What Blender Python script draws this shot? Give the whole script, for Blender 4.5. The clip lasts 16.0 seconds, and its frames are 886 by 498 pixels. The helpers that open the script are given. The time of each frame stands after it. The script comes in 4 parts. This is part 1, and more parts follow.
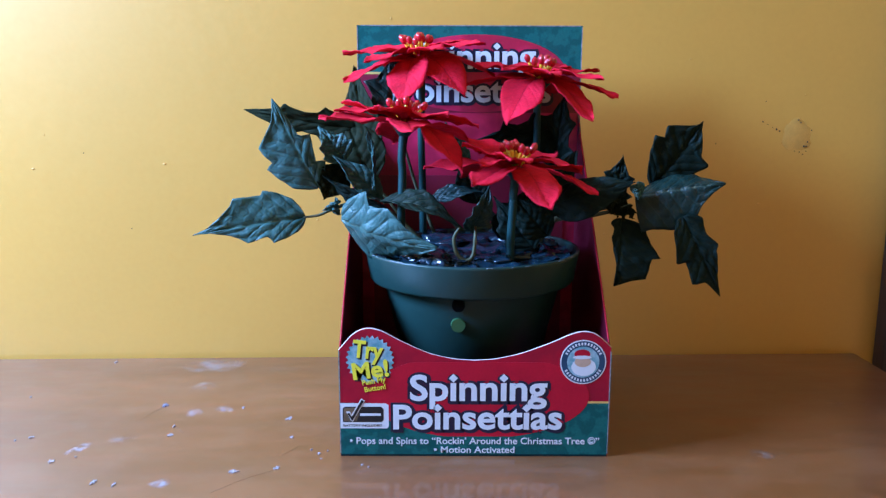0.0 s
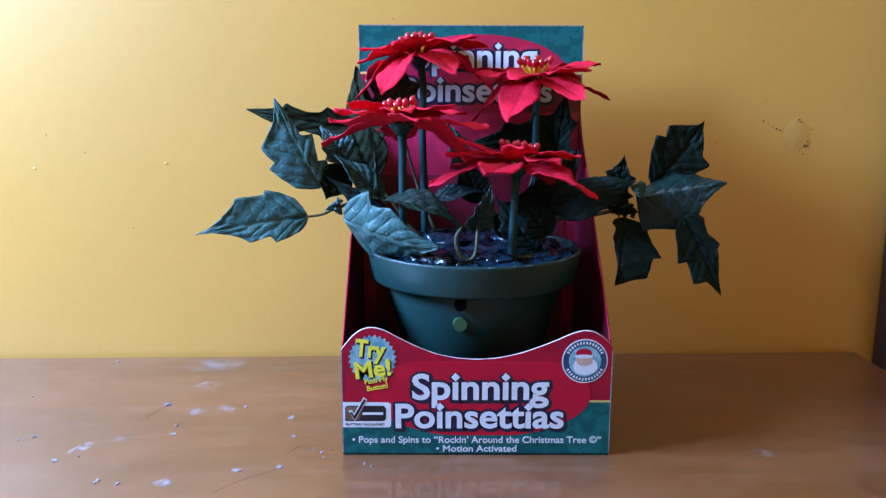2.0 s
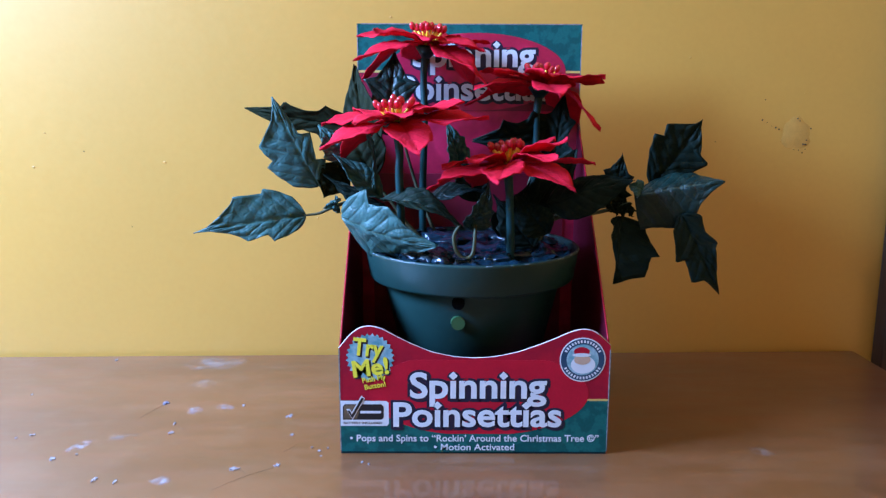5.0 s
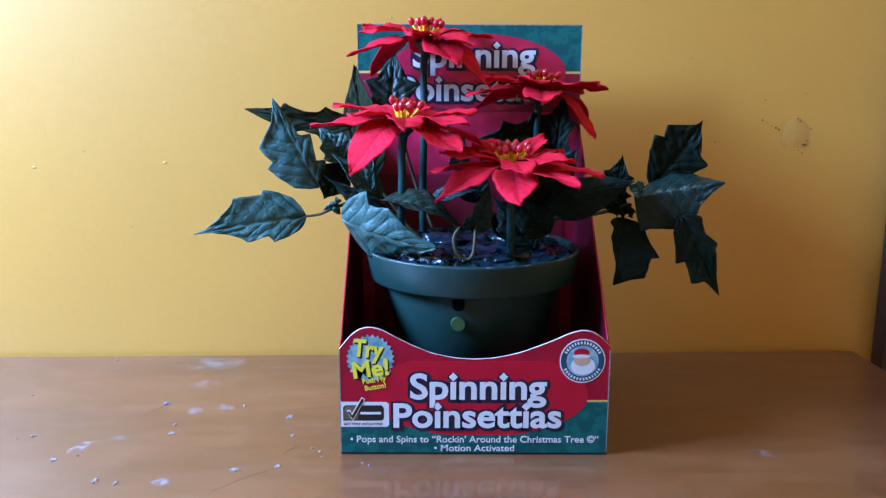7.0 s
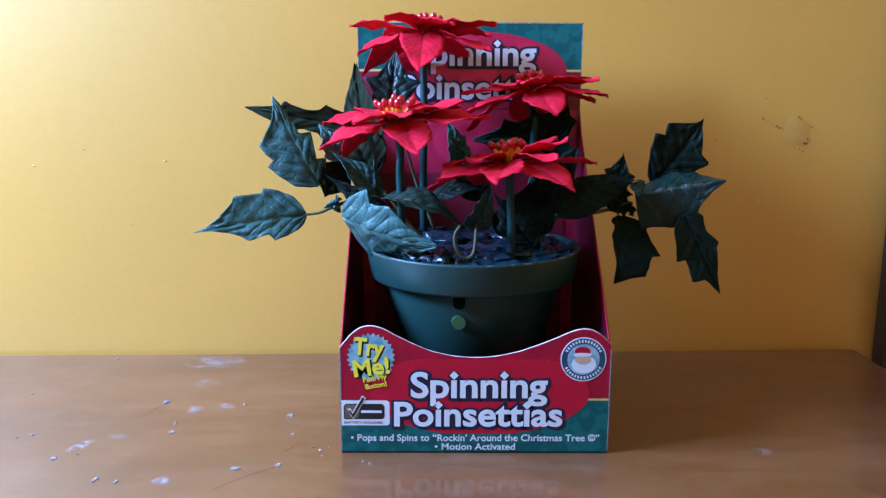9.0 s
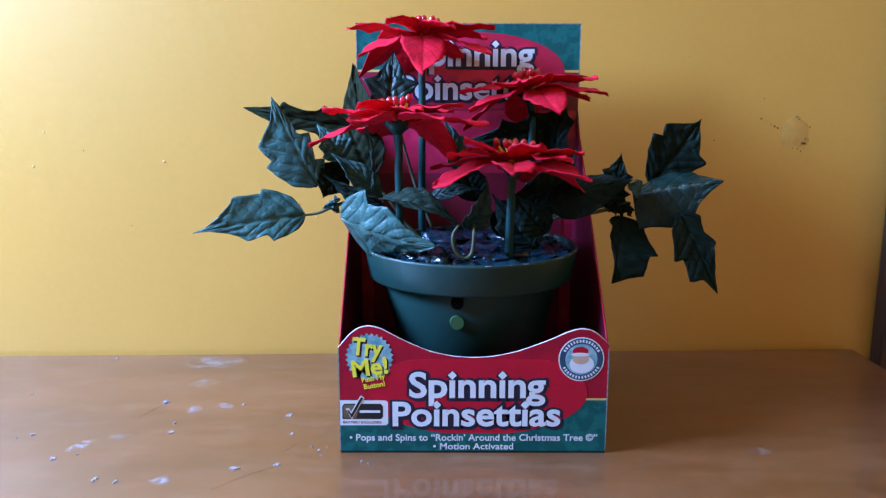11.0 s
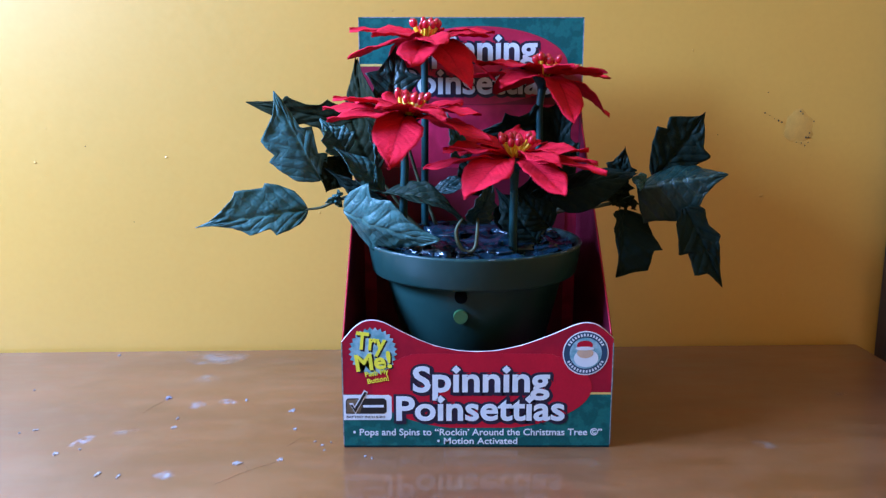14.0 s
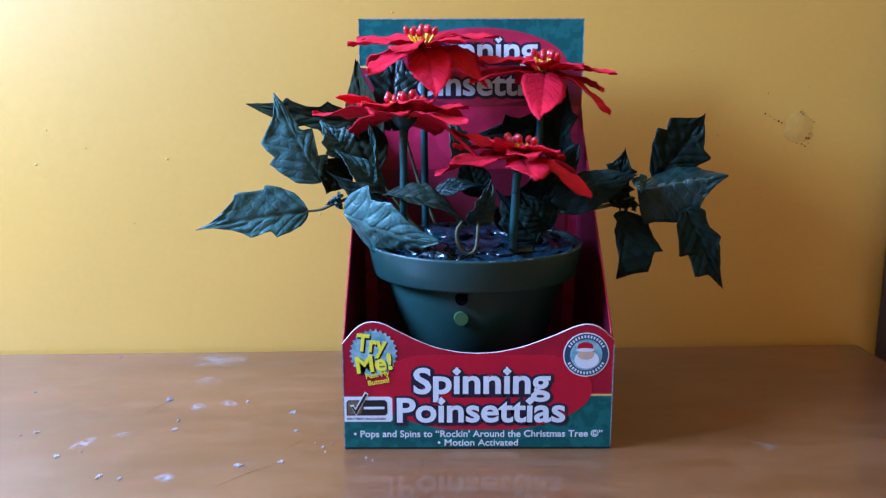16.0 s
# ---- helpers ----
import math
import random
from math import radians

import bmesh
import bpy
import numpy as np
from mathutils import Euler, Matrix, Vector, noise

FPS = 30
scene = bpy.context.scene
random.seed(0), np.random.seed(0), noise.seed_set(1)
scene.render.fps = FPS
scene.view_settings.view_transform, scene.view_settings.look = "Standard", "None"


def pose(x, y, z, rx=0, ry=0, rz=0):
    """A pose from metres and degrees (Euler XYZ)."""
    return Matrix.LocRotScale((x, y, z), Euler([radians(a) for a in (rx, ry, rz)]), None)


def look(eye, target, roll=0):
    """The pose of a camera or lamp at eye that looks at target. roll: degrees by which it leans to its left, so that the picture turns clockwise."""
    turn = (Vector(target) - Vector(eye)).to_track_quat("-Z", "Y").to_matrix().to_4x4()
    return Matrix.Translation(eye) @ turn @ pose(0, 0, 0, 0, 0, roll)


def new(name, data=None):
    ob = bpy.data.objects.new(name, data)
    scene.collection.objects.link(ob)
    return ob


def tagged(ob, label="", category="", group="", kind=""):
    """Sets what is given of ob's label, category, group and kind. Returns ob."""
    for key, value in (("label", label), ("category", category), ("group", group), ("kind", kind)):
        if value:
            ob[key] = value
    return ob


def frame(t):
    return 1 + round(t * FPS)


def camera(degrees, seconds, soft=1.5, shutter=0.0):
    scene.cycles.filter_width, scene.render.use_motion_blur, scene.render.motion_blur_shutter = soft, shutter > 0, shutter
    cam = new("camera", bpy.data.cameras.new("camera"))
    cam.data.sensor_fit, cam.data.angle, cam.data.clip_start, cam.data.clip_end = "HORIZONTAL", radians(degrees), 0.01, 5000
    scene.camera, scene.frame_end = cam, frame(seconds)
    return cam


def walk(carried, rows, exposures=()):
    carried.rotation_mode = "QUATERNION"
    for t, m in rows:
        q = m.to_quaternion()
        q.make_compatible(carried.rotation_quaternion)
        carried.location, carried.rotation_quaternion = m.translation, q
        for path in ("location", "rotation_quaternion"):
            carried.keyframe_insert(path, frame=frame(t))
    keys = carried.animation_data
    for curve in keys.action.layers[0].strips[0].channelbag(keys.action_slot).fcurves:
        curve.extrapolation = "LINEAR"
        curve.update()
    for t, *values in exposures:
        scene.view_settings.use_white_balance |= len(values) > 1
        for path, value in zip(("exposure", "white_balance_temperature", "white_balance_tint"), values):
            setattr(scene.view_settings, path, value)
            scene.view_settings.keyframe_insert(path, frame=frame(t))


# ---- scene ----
cam = camera(56.3, 16.0, soft=1.3, shutter=0.3)
PATH = [
    (0, (-0.031, -0.698, 0.325), (-0.024, 1.265, -0.054), 0.2),
    (0.5, (-0.035, -0.699, 0.327), (-0.024, 1.264, -0.051), 0.2),
    (1, (-0.034, -0.701, 0.328), (-0.027, 1.263, -0.052), 0.2),
    (1.5, (-0.035, -0.7, 0.324), (-0.025, 1.264, -0.056), 0.2),
    (2, (-0.034, -0.7, 0.326), (-0.024, 1.263, -0.056), 0.2),
    (2.5, (-0.035, -0.699, 0.33), (-0.018, 1.263, -0.058), 0.4),
    (3, (-0.031, -0.702, 0.329), (-0.02, 1.262, -0.052), 0.3),
    (3.5, (-0.03, -0.702, 0.329), (-0.023, 1.261, -0.055), 0.2),
    (4, (-0.031, -0.7, 0.326), (-0.023, 1.263, -0.057), 0.2),
    (6.5, (-0.031, -0.7, 0.325), (-0.025, 1.262, -0.063), 0.2),
    (7, (-0.031, -0.7, 0.329), (-0.024, 1.261, -0.061), 0.2),
    (7.5, (-0.031, -0.7, 0.329), (-0.024, 1.261, -0.061), 0.2),
    (8, (-0.031, -0.699, 0.327), (-0.024, 1.261, -0.067), 0.1),
    (8.5, (-0.031, -0.699, 0.326), (-0.024, 1.262, -0.066), 0.2),
    (9, (-0.032, -0.699, 0.328), (-0.024, 1.262, -0.064), 0.2),
    (11.5, (-0.03, -0.701, 0.329), (-0.023, 1.26, -0.065), 0.1),
    (12, (-0.03, -0.7, 0.328), (-0.024, 1.261, -0.069), 0.0),
    (12.5, (-0.028, -0.7, 0.328), (-0.026, 1.261, -0.067), -0.0),
    (13, (-0.028, -0.7, 0.329), (-0.028, 1.261, -0.064), -0.1),
    (13.5, (-0.031, -0.699, 0.325), (-0.028, 1.262, -0.067), -0.0),
    (14, (-0.032, -0.699, 0.323), (-0.028, 1.262, -0.07), -0.0),
    (14.5, (-0.032, -0.698, 0.324), (-0.029, 1.263, -0.073), 0.0),
    (15, (-0.033, -0.699, 0.327), (-0.027, 1.262, -0.066), 0.0),
    (15.5, (-0.03, -0.7, 0.328), (-0.031, 1.261, -0.066), -0.0),
    (16, (-0.032, -0.699, 0.325), (-0.029, 1.262, -0.069), -0.1),
]
walk(cam, [(t, look(e, g, r)) for t, e, g, r in PATH], exposures=((0, 0.0), (16, 0.0)))

# ---- world and light ----
world = bpy.data.worlds.new("sky")
scene.world = world
world.use_nodes = True
wn = world.node_tree.nodes
sky = wn.new("ShaderNodeTexSky")
sky.sky_type, sky.sun_disc = "NISHITA", False
sky.sun_elevation, sky.sun_rotation = radians(35), radians(200)
world.node_tree.links.new(sky.outputs[0], wn["Background"].inputs[0])
wn["Background"].inputs[1].default_value = 0.1

# daylight of the sky in the window's opening
WIN = (-1.36, -0.27, 0.94)
lamp = bpy.data.lights.new("window_daylight", "AREA")
lamp.shape, lamp.size, lamp.size_y, lamp.energy, lamp.color = "RECTANGLE", 0.60, 0.5, 87, (0.48, 0.90, 1.86)
new("window_daylight", lamp).matrix_world = look(WIN, (0.6, 0.0, 0.15))


# ---- materials ----
def mat(name, color, rough=0.6, spread=0.15, scale=40.0, bump=0.1, fine=6.0, metal=0.0, coat=0.0, sheen=0.0, second=None, amount=0.5, gloss=0.5, stretch=(1, 1, 1)):
    """A surface with variation at two scales: broad patches and fine grain, in colour, gloss and relief."""
    m = bpy.data.materials.new(name)
    m.use_nodes = True
    nt = m.node_tree
    n, l = nt.nodes, nt.links
    b = n["Principled BSDF"]
    co = n.new("ShaderNodeTexCoord")
    mp = n.new("ShaderNodeMapping")
    mp.inputs["Scale"].default_value = stretch
    l.new(co.outputs["Object"], mp.inputs[0])
    a, f = n.new("ShaderNodeTexNoise"), n.new("ShaderNodeTexNoise")
    a.inputs["Scale"].default_value, f.inputs["Scale"].default_value = scale, scale * fine
    a.inputs["Detail"].default_value = f.inputs["Detail"].default_value = 4
    l.new(mp.outputs[0], a.inputs["Vector"])
    l.new(mp.outputs[0], f.inputs["Vector"])
    ramp = n.new("ShaderNodeValToRGB")
    dark = [c * (1 - spread) for c in color]
    light = [min(1, c * (1 + spread)) for c in color]
    if second:
        dark, light = color, second
    ramp.color_ramp.elements[0].position, ramp.color_ramp.elements[1].position = 0.5 - 0.5 * amount, 0.5 + 0.5 * amount
    ramp.color_ramp.elements[0].color, ramp.color_ramp.elements[1].color = (*dark, 1), (*light, 1)
    l.new(a.outputs["Fac"], ramp.inputs[0])
    mix = n.new("ShaderNodeMix")
    mix.data_type, mix.blend_type = "RGBA", "OVERLAY"
    mix.inputs[0].default_value = spread
    l.new(ramp.outputs[0], mix.inputs[6])
    l.new(f.outputs["Fac"], mix.inputs[7])
    l.new(mix.outputs[2], b.inputs["Base Color"])
    mr = n.new("ShaderNodeMapRange")
    mr.inputs[3].default_value, mr.inputs[4].default_value = max(0.02, rough - 0.12), min(1, rough + 0.12)
    l.new(f.outputs["Fac"], mr.inputs[0])
    l.new(mr.outputs[0], b.inputs["Roughness"])
    bp = n.new("ShaderNodeBump")
    bp.inputs["Strength"].default_value, bp.inputs["Distance"].default_value = bump, 0.002
    l.new(f.outputs["Fac"], bp.inputs["Height"])
    l.new(bp.outputs[0], b.inputs["Normal"])
    b.inputs["Metallic"].default_value, b.inputs["Coat Weight"].default_value = metal, coat
    b.inputs["Sheen Weight"].default_value, b.inputs["Specular IOR Level"].default_value = sheen, gloss
    return m


def math_node(n, l, op, x, y=None):
    q = n.new("ShaderNodeMath")
    q.operation = op
    for i, v in enumerate((x, y)):
        if v is None:
            continue
        if isinstance(v, (int, float)):
            q.inputs[i].default_value = v
        else:
            l.new(v, q.inputs[i])
    return q.outputs[0]


def leaf_mat(name, color, vein, rough, shine=0.5, relief=0.6):
    """Pressed cloth leaf: paler midrib and side veins in relief between quilted fields."""
    m = mat(name, color, rough, 0.25, 60, 0.18, 8)
    n, l = m.node_tree.nodes, m.node_tree.links
    b = n["Principled BSDF"]
    uv = n.new("ShaderNodeUVMap")
    sp = n.new("ShaderNodeSeparateXYZ")
    l.new(uv.outputs[0], sp.inputs[0])
    u, v = sp.outputs[0], math_node(n, l, "ABSOLUTE", math_node(n, l, "SUBTRACT", sp.outputs[1], 0.5))
    rib = math_node(n, l, "LESS_THAN", v, 0.018)
    ch = math_node(n, l, "FRACT", math_node(n, l, "MULTIPLY", math_node(n, l, "SUBTRACT", u, math_node(n, l, "MULTIPLY", v, 0.54)), 7.0))
    side = math_node(n, l, "LESS_THAN", math_node(n, l, "ABSOLUTE", math_node(n, l, "SUBTRACT", ch, 0.5)), 0.045)
    lines = math_node(n, l, "MAXIMUM", rib, math_node(n, l, "MULTIPLY", side, 0.25))
    mix = n.new("ShaderNodeMix")
    mix.data_type = "RGBA"
    was = b.inputs["Base Color"].links[0].from_socket
    l.new(lines, mix.inputs[0])
    l.new(was, mix.inputs[6])
    mix.inputs[7].default_value = (*vein, 1)
    l.new(mix.outputs[2], b.inputs["Base Color"])
    mp = n.new("ShaderNodeMapping")
    mp.inputs["Scale"].default_value = (13, 7, 1)
    l.new(uv.outputs[0], mp.inputs[0])
    cell = n.new("ShaderNodeTexVoronoi")
    cell.feature = "DISTANCE_TO_EDGE"
    cell.inputs["Scale"].default_value = 1.0
    l.new(mp.outputs[0], cell.inputs["Vector"])
    pillow = math_node(n, l, "MINIMUM", math_node(n, l, "MULTIPLY", cell.outputs["Distance"], 2.6), 0.5)
    wide = math_node(n, l, "MINIMUM", math_node(n, l, "MULTIPLY", math_node(n, l, "ABSOLUTE", math_node(n, l, "SUBTRACT", ch, 0.5)), 5.0), 1.0)
    mid = math_node(n, l, "MINIMUM", math_node(n, l, "MULTIPLY", v, 22.0), 1.0)
    h = math_node(n, l, "ADD", pillow, math_node(n, l, "ADD", math_node(n, l, "MULTIPLY", wide, 0.8), mid))
    bp = n.new("ShaderNodeBump")
    bp.inputs["Strength"].default_value, bp.inputs["Distance"].default_value = relief, 0.0015
    l.new(h, bp.inputs["Height"])
    l.new(b.inputs["Normal"].links[0].from_socket, bp.inputs["Normal"])
    l.new(bp.outputs[0], b.inputs["Normal"])
    b.inputs["Specular IOR Level"].default_value = shine
    return m


WALL = mat("yellow_wall_paint", (0.65, 0.320, 0.050), 0.50, 0.06, 2.5, 0.055, 60, coat=1.0)
WALL.node_tree.nodes["Principled BSDF"].inputs["Coat Roughness"].default_value = 0.34
WALL.node_tree.nodes["Principled BSDF"].inputs["Coat IOR"].default_value = 1.7
PLAIN = mat("plain_room_paint", (0.74, 0.42, 0.13), 0.8, 0.05, 3.0, 0.1, 30)
BROWN = mat("brown_room_paint", (0.62, 0.32, 0.08), 0.7, 0.1, 3.0, 0.1, 30)
CEIL = mat("cream_ceiling_paint", (0.84, 0.66, 0.40), 0.8, 0.04, 3.0, 0.1, 30)
FLOOR = mat("room_floor", (0.44, 0.28, 0.16), 0.5, 0.2, 4.0, 0.1, 10)
WOOD = mat("varnished_wood", (0.165, 0.050, 0.012), 0.46, 0.26, 7.0, 0.02, 6, coat=0.7, stretch=(0.5, 1.6, 1), gloss=1.0)
WOOD.node_tree.nodes["Principled BSDF"].inputs["Coat Roughness"].default_value = 0.07
def dusty(m, tint, size, cover, rough):
    """Lays a thin irregular haze of dust over a surface."""
    n, l = m.node_tree.nodes, m.node_tree.links
    b = n["Principled BSDF"]
    co = n.new("ShaderNodeTexCoord")
    mask = None
    for k, sc in enumerate((size, size * 6)):
        t = n.new("ShaderNodeTexNoise")
        t.inputs["Scale"].default_value, t.inputs["Detail"].default_value, t.inputs["Roughness"].default_value = sc, 7, 0.68
        l.new(co.outputs["Object"], t.inputs["Vector"])
        r = n.new("ShaderNodeMapRange")
        r.inputs[1].default_value, r.inputs[2].default_value = 0.50, 0.74
        l.new(t.outputs["Fac"], r.inputs[0])
        mask = r.outputs[0] if mask is None else math_node(n, l, "MAXIMUM", mask, math_node(n, l, "MULTIPLY", r.outputs[0], 0.6))
    mask = math_node(n, l, "MULTIPLY", mask, cover)
    mix = n.new("ShaderNodeMix")
    mix.data_type = "RGBA"
    l.new(mask, mix.inputs[0])
    l.new(b.inputs["Base Color"].links[0].from_socket, mix.inputs[6])
    mix.inputs[7].default_value = (*tint, 1)
    l.new(mix.outputs[2], b.inputs["Base Color"])
    add = math_node(n, l, "ADD", b.inputs["Roughness"].links[0].from_socket, math_node(n, l, "MULTIPLY", mask, rough))
    l.new(add, b.inputs["Roughness"])


dusty(WOOD, (0.42, 0.30, 0.18), 4.0, 0.15, 0.25)
DARKWOOD = mat("dark_wood", (0.045, 0.022, 0.014), 0.45, 0.3, 12, 0.2, 6, stretch=(4, 4, 0.5))
RED = mat("printed_red_card", (0.44, 0.007, 0.026), 0.36, 0.10, 55, 0.03, 8, gloss=0.25)
MAGENTA = mat("printed_magenta_card", (0.60, 0.016, 0.075), 0.36, 0.2, 35, 0.03, 8, second=(0.42, 0.009, 0.046), amount=0.12)
# red card darkened: the shade inside the box is in this colour
SIDE = mat("shaded_side_card", (0.12, 0.004, 0.018), 0.40, 0.15, 40, 0.03, 8)
DEEPRED = mat("printed_deep_red_card", (0.30, 0.006, 0.024), 0.36, 0.10, 30, 0.03, 8, second=(0.36, 0.006, 0.024), amount=0.15, gloss=0.25)
MAROON = mat("printed_maroon_card", (0.22, 0.008, 0.03), 0.4, 0.15, 40, 0.03, 8)
TEAL = mat("printed_teal_card", (0.004, 0.078, 0.074), 0.36, 0.2, 90, 0.03, 5, second=(0.008, 0.112, 0.102), amount=0.08, gloss=0.22)
# near-black teal: the contact shadow under the box, put into colour
GAP_SHADE = mat("contact_shade_on_card", (0.002, 0.018, 0.019), 0.5, 0.2, 90, 0.03, gloss=0.2)
GOLD = mat("printed_gold", (0.62, 0.42, 0.12), 0.4, 0.1, 80, 0.02)
WHITE = mat("printed_white", (0.64, 0.65, 0.68), 0.38, 0.05, 90, 0.02)
NAVY = mat("printed_navy", (0.010, 0.009, 0.030), 0.38, 0.15, 90, 0.02)
BLACK = mat("printed_black", (0.012, 0.012, 0.014), 0.4, 0.1, 90, 0.02)
YELLOW = mat("printed_yellow", (0.78, 0.68, 0.05), 0.4, 0.08, 90, 0.02)
SKYBLUE = mat("printed_pale_blue", (0.05, 0.24, 0.28), 0.4, 0.3, 120, 0.02, second=(0.36, 0.50, 0.57), amount=0.4)
RINGBLUE = mat("printed_ring_blue", (0.012, 0.05, 0.10), 0.4, 0.1, 90, 0.02)
BRONZE = mat("printed_bronze", (0.15, 0.10, 0.06), 0.35, 0.3, 60, 0.02)
SKIN = mat("printed_beige", (0.55, 0.36, 0.25), 0.4, 0.1, 90, 0.02)
CUT = mat("cut_card_edge", (0.62, 0.58, 0.56), 0.85, 0.2, 200, 0.2)
WORN = mat("worn_card_edge", (0.05, 0.10, 0.11), 0.8, 0.3, 260, 0.2, second=(0.30, 0.31, 0.33), amount=0.4)
POT = mat("green_plastic", (0.010, 0.038, 0.034), 0.40, 0.14, 22, 0.05, 12, gloss=0.35)
BUTTON = mat("light_green_plastic", (0.022, 0.085, 0.032), 0.4, 0.08, 60, 0.05)
HOLE = mat("painted_hollow_shade", (0.003, 0.003, 0.003), 0.9, 0.1, 60, 0.05, gloss=0.0)
FOIL = mat("dark_crinkled_plastic", (0.008, 0.028, 0.044), 0.17, 0.3, 60, 0.15, 4)
STEM = mat("green_tube", (0.006, 0.042, 0.044), 0.42, 0.15, 60, 0.05, gloss=0.25)
TWIG = mat("olive_twig", (0.060, 0.066, 0.028), 0.6, 0.25, 120, 0.2)
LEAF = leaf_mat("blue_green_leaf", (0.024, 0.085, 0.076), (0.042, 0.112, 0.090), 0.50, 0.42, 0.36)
LEAF_MID = leaf_mat("deep_green_leaf", (0.008, 0.032, 0.030), (0.018, 0.048, 0.040), 0.48, 0.35, 0.35)
LEAF_GLOSS = leaf_mat("glossy_dark_leaf", (0.006, 0.020, 0.016), (0.030, 0.046, 0.032), 0.40, 0.28, 0.40)
LEAF_PALE_RIB = leaf_mat("olive_leaf_with_pale_rib", (0.010, 0.020, 0.012), (0.070, 0.085, 0.045), 0.6, 0.12, 0.25)
# green leaf in a shaded copy, for the east side and inner foliage
LEAF_SHADED = leaf_mat("shaded_green_leaf", (0.0055, 0.0135, 0.010), (0.009, 0.019, 0.013), 0.55, 0.10, 0.25)
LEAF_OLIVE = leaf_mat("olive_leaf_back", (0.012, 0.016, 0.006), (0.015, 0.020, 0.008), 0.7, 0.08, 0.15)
PETAL = leaf_mat("red_cloth_petal", (0.66, 0.009, 0.030), (0.50, 0.006, 0.022), 0.82, 0.15, 0.22)
BERRY = mat("glossy_red_berry", (0.50, 0.010, 0.022), 0.12, 0.15, 120, 0.02, coat=0.4)
STAMEN = mat("golden_stamen", (0.85, 0.50, 0.03), 0.4, 0.2, 150, 0.1)
DUST = mat("white_flake", (0.50, 0.48, 0.53), 0.5, 0.2, 300, 0.3)
DUST.node_tree.nodes["Principled BSDF"].inputs["Alpha"].default_value = 0.42
def faded(m, density, cut, most):
    """Lets a thin film fade out in grains towards its rim."""
    n, l = m.node_tree.nodes, m.node_tree.links
    co, uv, t, sp = n.new("ShaderNodeTexCoord"), n.new("ShaderNodeUVMap"), n.new("ShaderNodeTexNoise"), n.new("ShaderNodeSeparateXYZ")
    t.inputs["Scale"].default_value, t.inputs["Detail"].default_value, t.inputs["Roughness"].default_value = density, 6, 0.65
    l.new(co.outputs["Object"], t.inputs["Vector"])
    l.new(uv.outputs[0], sp.inputs[0])
    r = n.new("ShaderNodeMapRange")
    r.inputs[1].default_value, r.inputs[2].default_value, r.inputs[4].default_value = cut, cut + 0.3, most
    l.new(t.outputs["Fac"], r.inputs[0])
    l.new(math_node(n, l, "MULTIPLY", r.outputs[0], sp.outputs[0]), n["Principled BSDF"].inputs["Alpha"])
    return m


SMEAR = faded(mat("pale_dried_film", (0.55, 0.53, 0.60), 0.5, 0.15, 200, 0.1), 150, 0.40, 0.6)
HAZE = faded(mat("pale_dust_film", (0.55, 0.50, 0.48), 0.6, 0.15, 100, 0.1), 60, 0.40, 0.32)
GREYBIT = mat("grey_bit", (0.17, 0.15, 0.20), 0.4, 0.3, 300, 0.3)
HAIR = mat("brown_fibre", (0.14, 0.07, 0.045), 0.6, 0.2, 200, 0.1)
STAIN = mat("bare_plaster", (0.60, 0.30, 0.060), 0.5, 0.12, 90, 0.1)
SPECK = mat("dark_speck", (0.06, 0.05, 0.03), 0.8, 0.2, 200, 0.2)

ORIGIN = {}


def thing(name, at, label, category, group="", kind=""):
    ob = new(name)
    ob.location = at
    ob.empty_display_size = 0.02
    ORIGIN[ob.name] = Vector(at)
    return tagged(ob, label, category, group, kind)


def link_mesh(name, me, material, parent=None, label="", smooth=True, local=False):
    """Links a mesh, given in world places (or in its parent's, with local), under its parent."""
    if parent is not None and not local:
        me.transform(Matrix.Translation(-ORIGIN[parent.name]))
    if len(me.materials) == 0:
        me.materials.append(material)
    me.polygons.foreach_set("use_smooth", [smooth] * len(me.polygons))
    ob = new(name, me)
    ob.parent = parent
    ORIGIN[ob.name] = Vector(ORIGIN[parent.name]) if parent is not None else Vector()
    return tagged(ob, label)


def part(name, bm, material, parent=None, label="", smooth=False, local=False):
    me = bpy.data.meshes.new(name)
    bm.normal_update()
    bm.to_mesh(me)
    bm.free()
    return link_mesh(name, me, material, parent, label, smooth, local)


def box(bm, lo, hi, bevel=0.0, turn=None):
    m = Matrix.Translation([(a + b) / 2 for a, b in zip(lo, hi)]) @ Matrix.Diagonal([b - a for a, b in zip(lo, hi)] + [1])
    vs = bmesh.ops.create_cube(bm, size=1, matrix=(turn @ m) if turn else m)["verts"]
    if bevel:
        es = {e for v in vs for e in v.link_edges}
        bmesh.ops.bevel(bm, geom=list(es), offset=bevel, segments=2, affect="EDGES", profile=0.5)


def lathe(profile, centre, n=72):
    """A closed turned body from (radius, height) pairs."""
    vs, fs = [], []
    for r, z in profile:
        for k in range(n):
            a = 2 * math.pi * k / n
            vs.append((centre[0] + r * math.cos(a), centre[1] + r * math.sin(a), centre[2] + z))
    for i in range(len(profile) - 1):
        for k in range(n):
            j = (k + 1) % n
            fs.append((i * n + k, i * n + j, (i + 1) * n + j, (i + 1) * n + k))
    fs.append(tuple(range(n))[::-1])
    fs.append(tuple((len(profile) - 1) * n + k for k in range(n)))
    me = bpy.data.meshes.new("lathe")
    me.from_pydata(vs, [], fs)
    return me


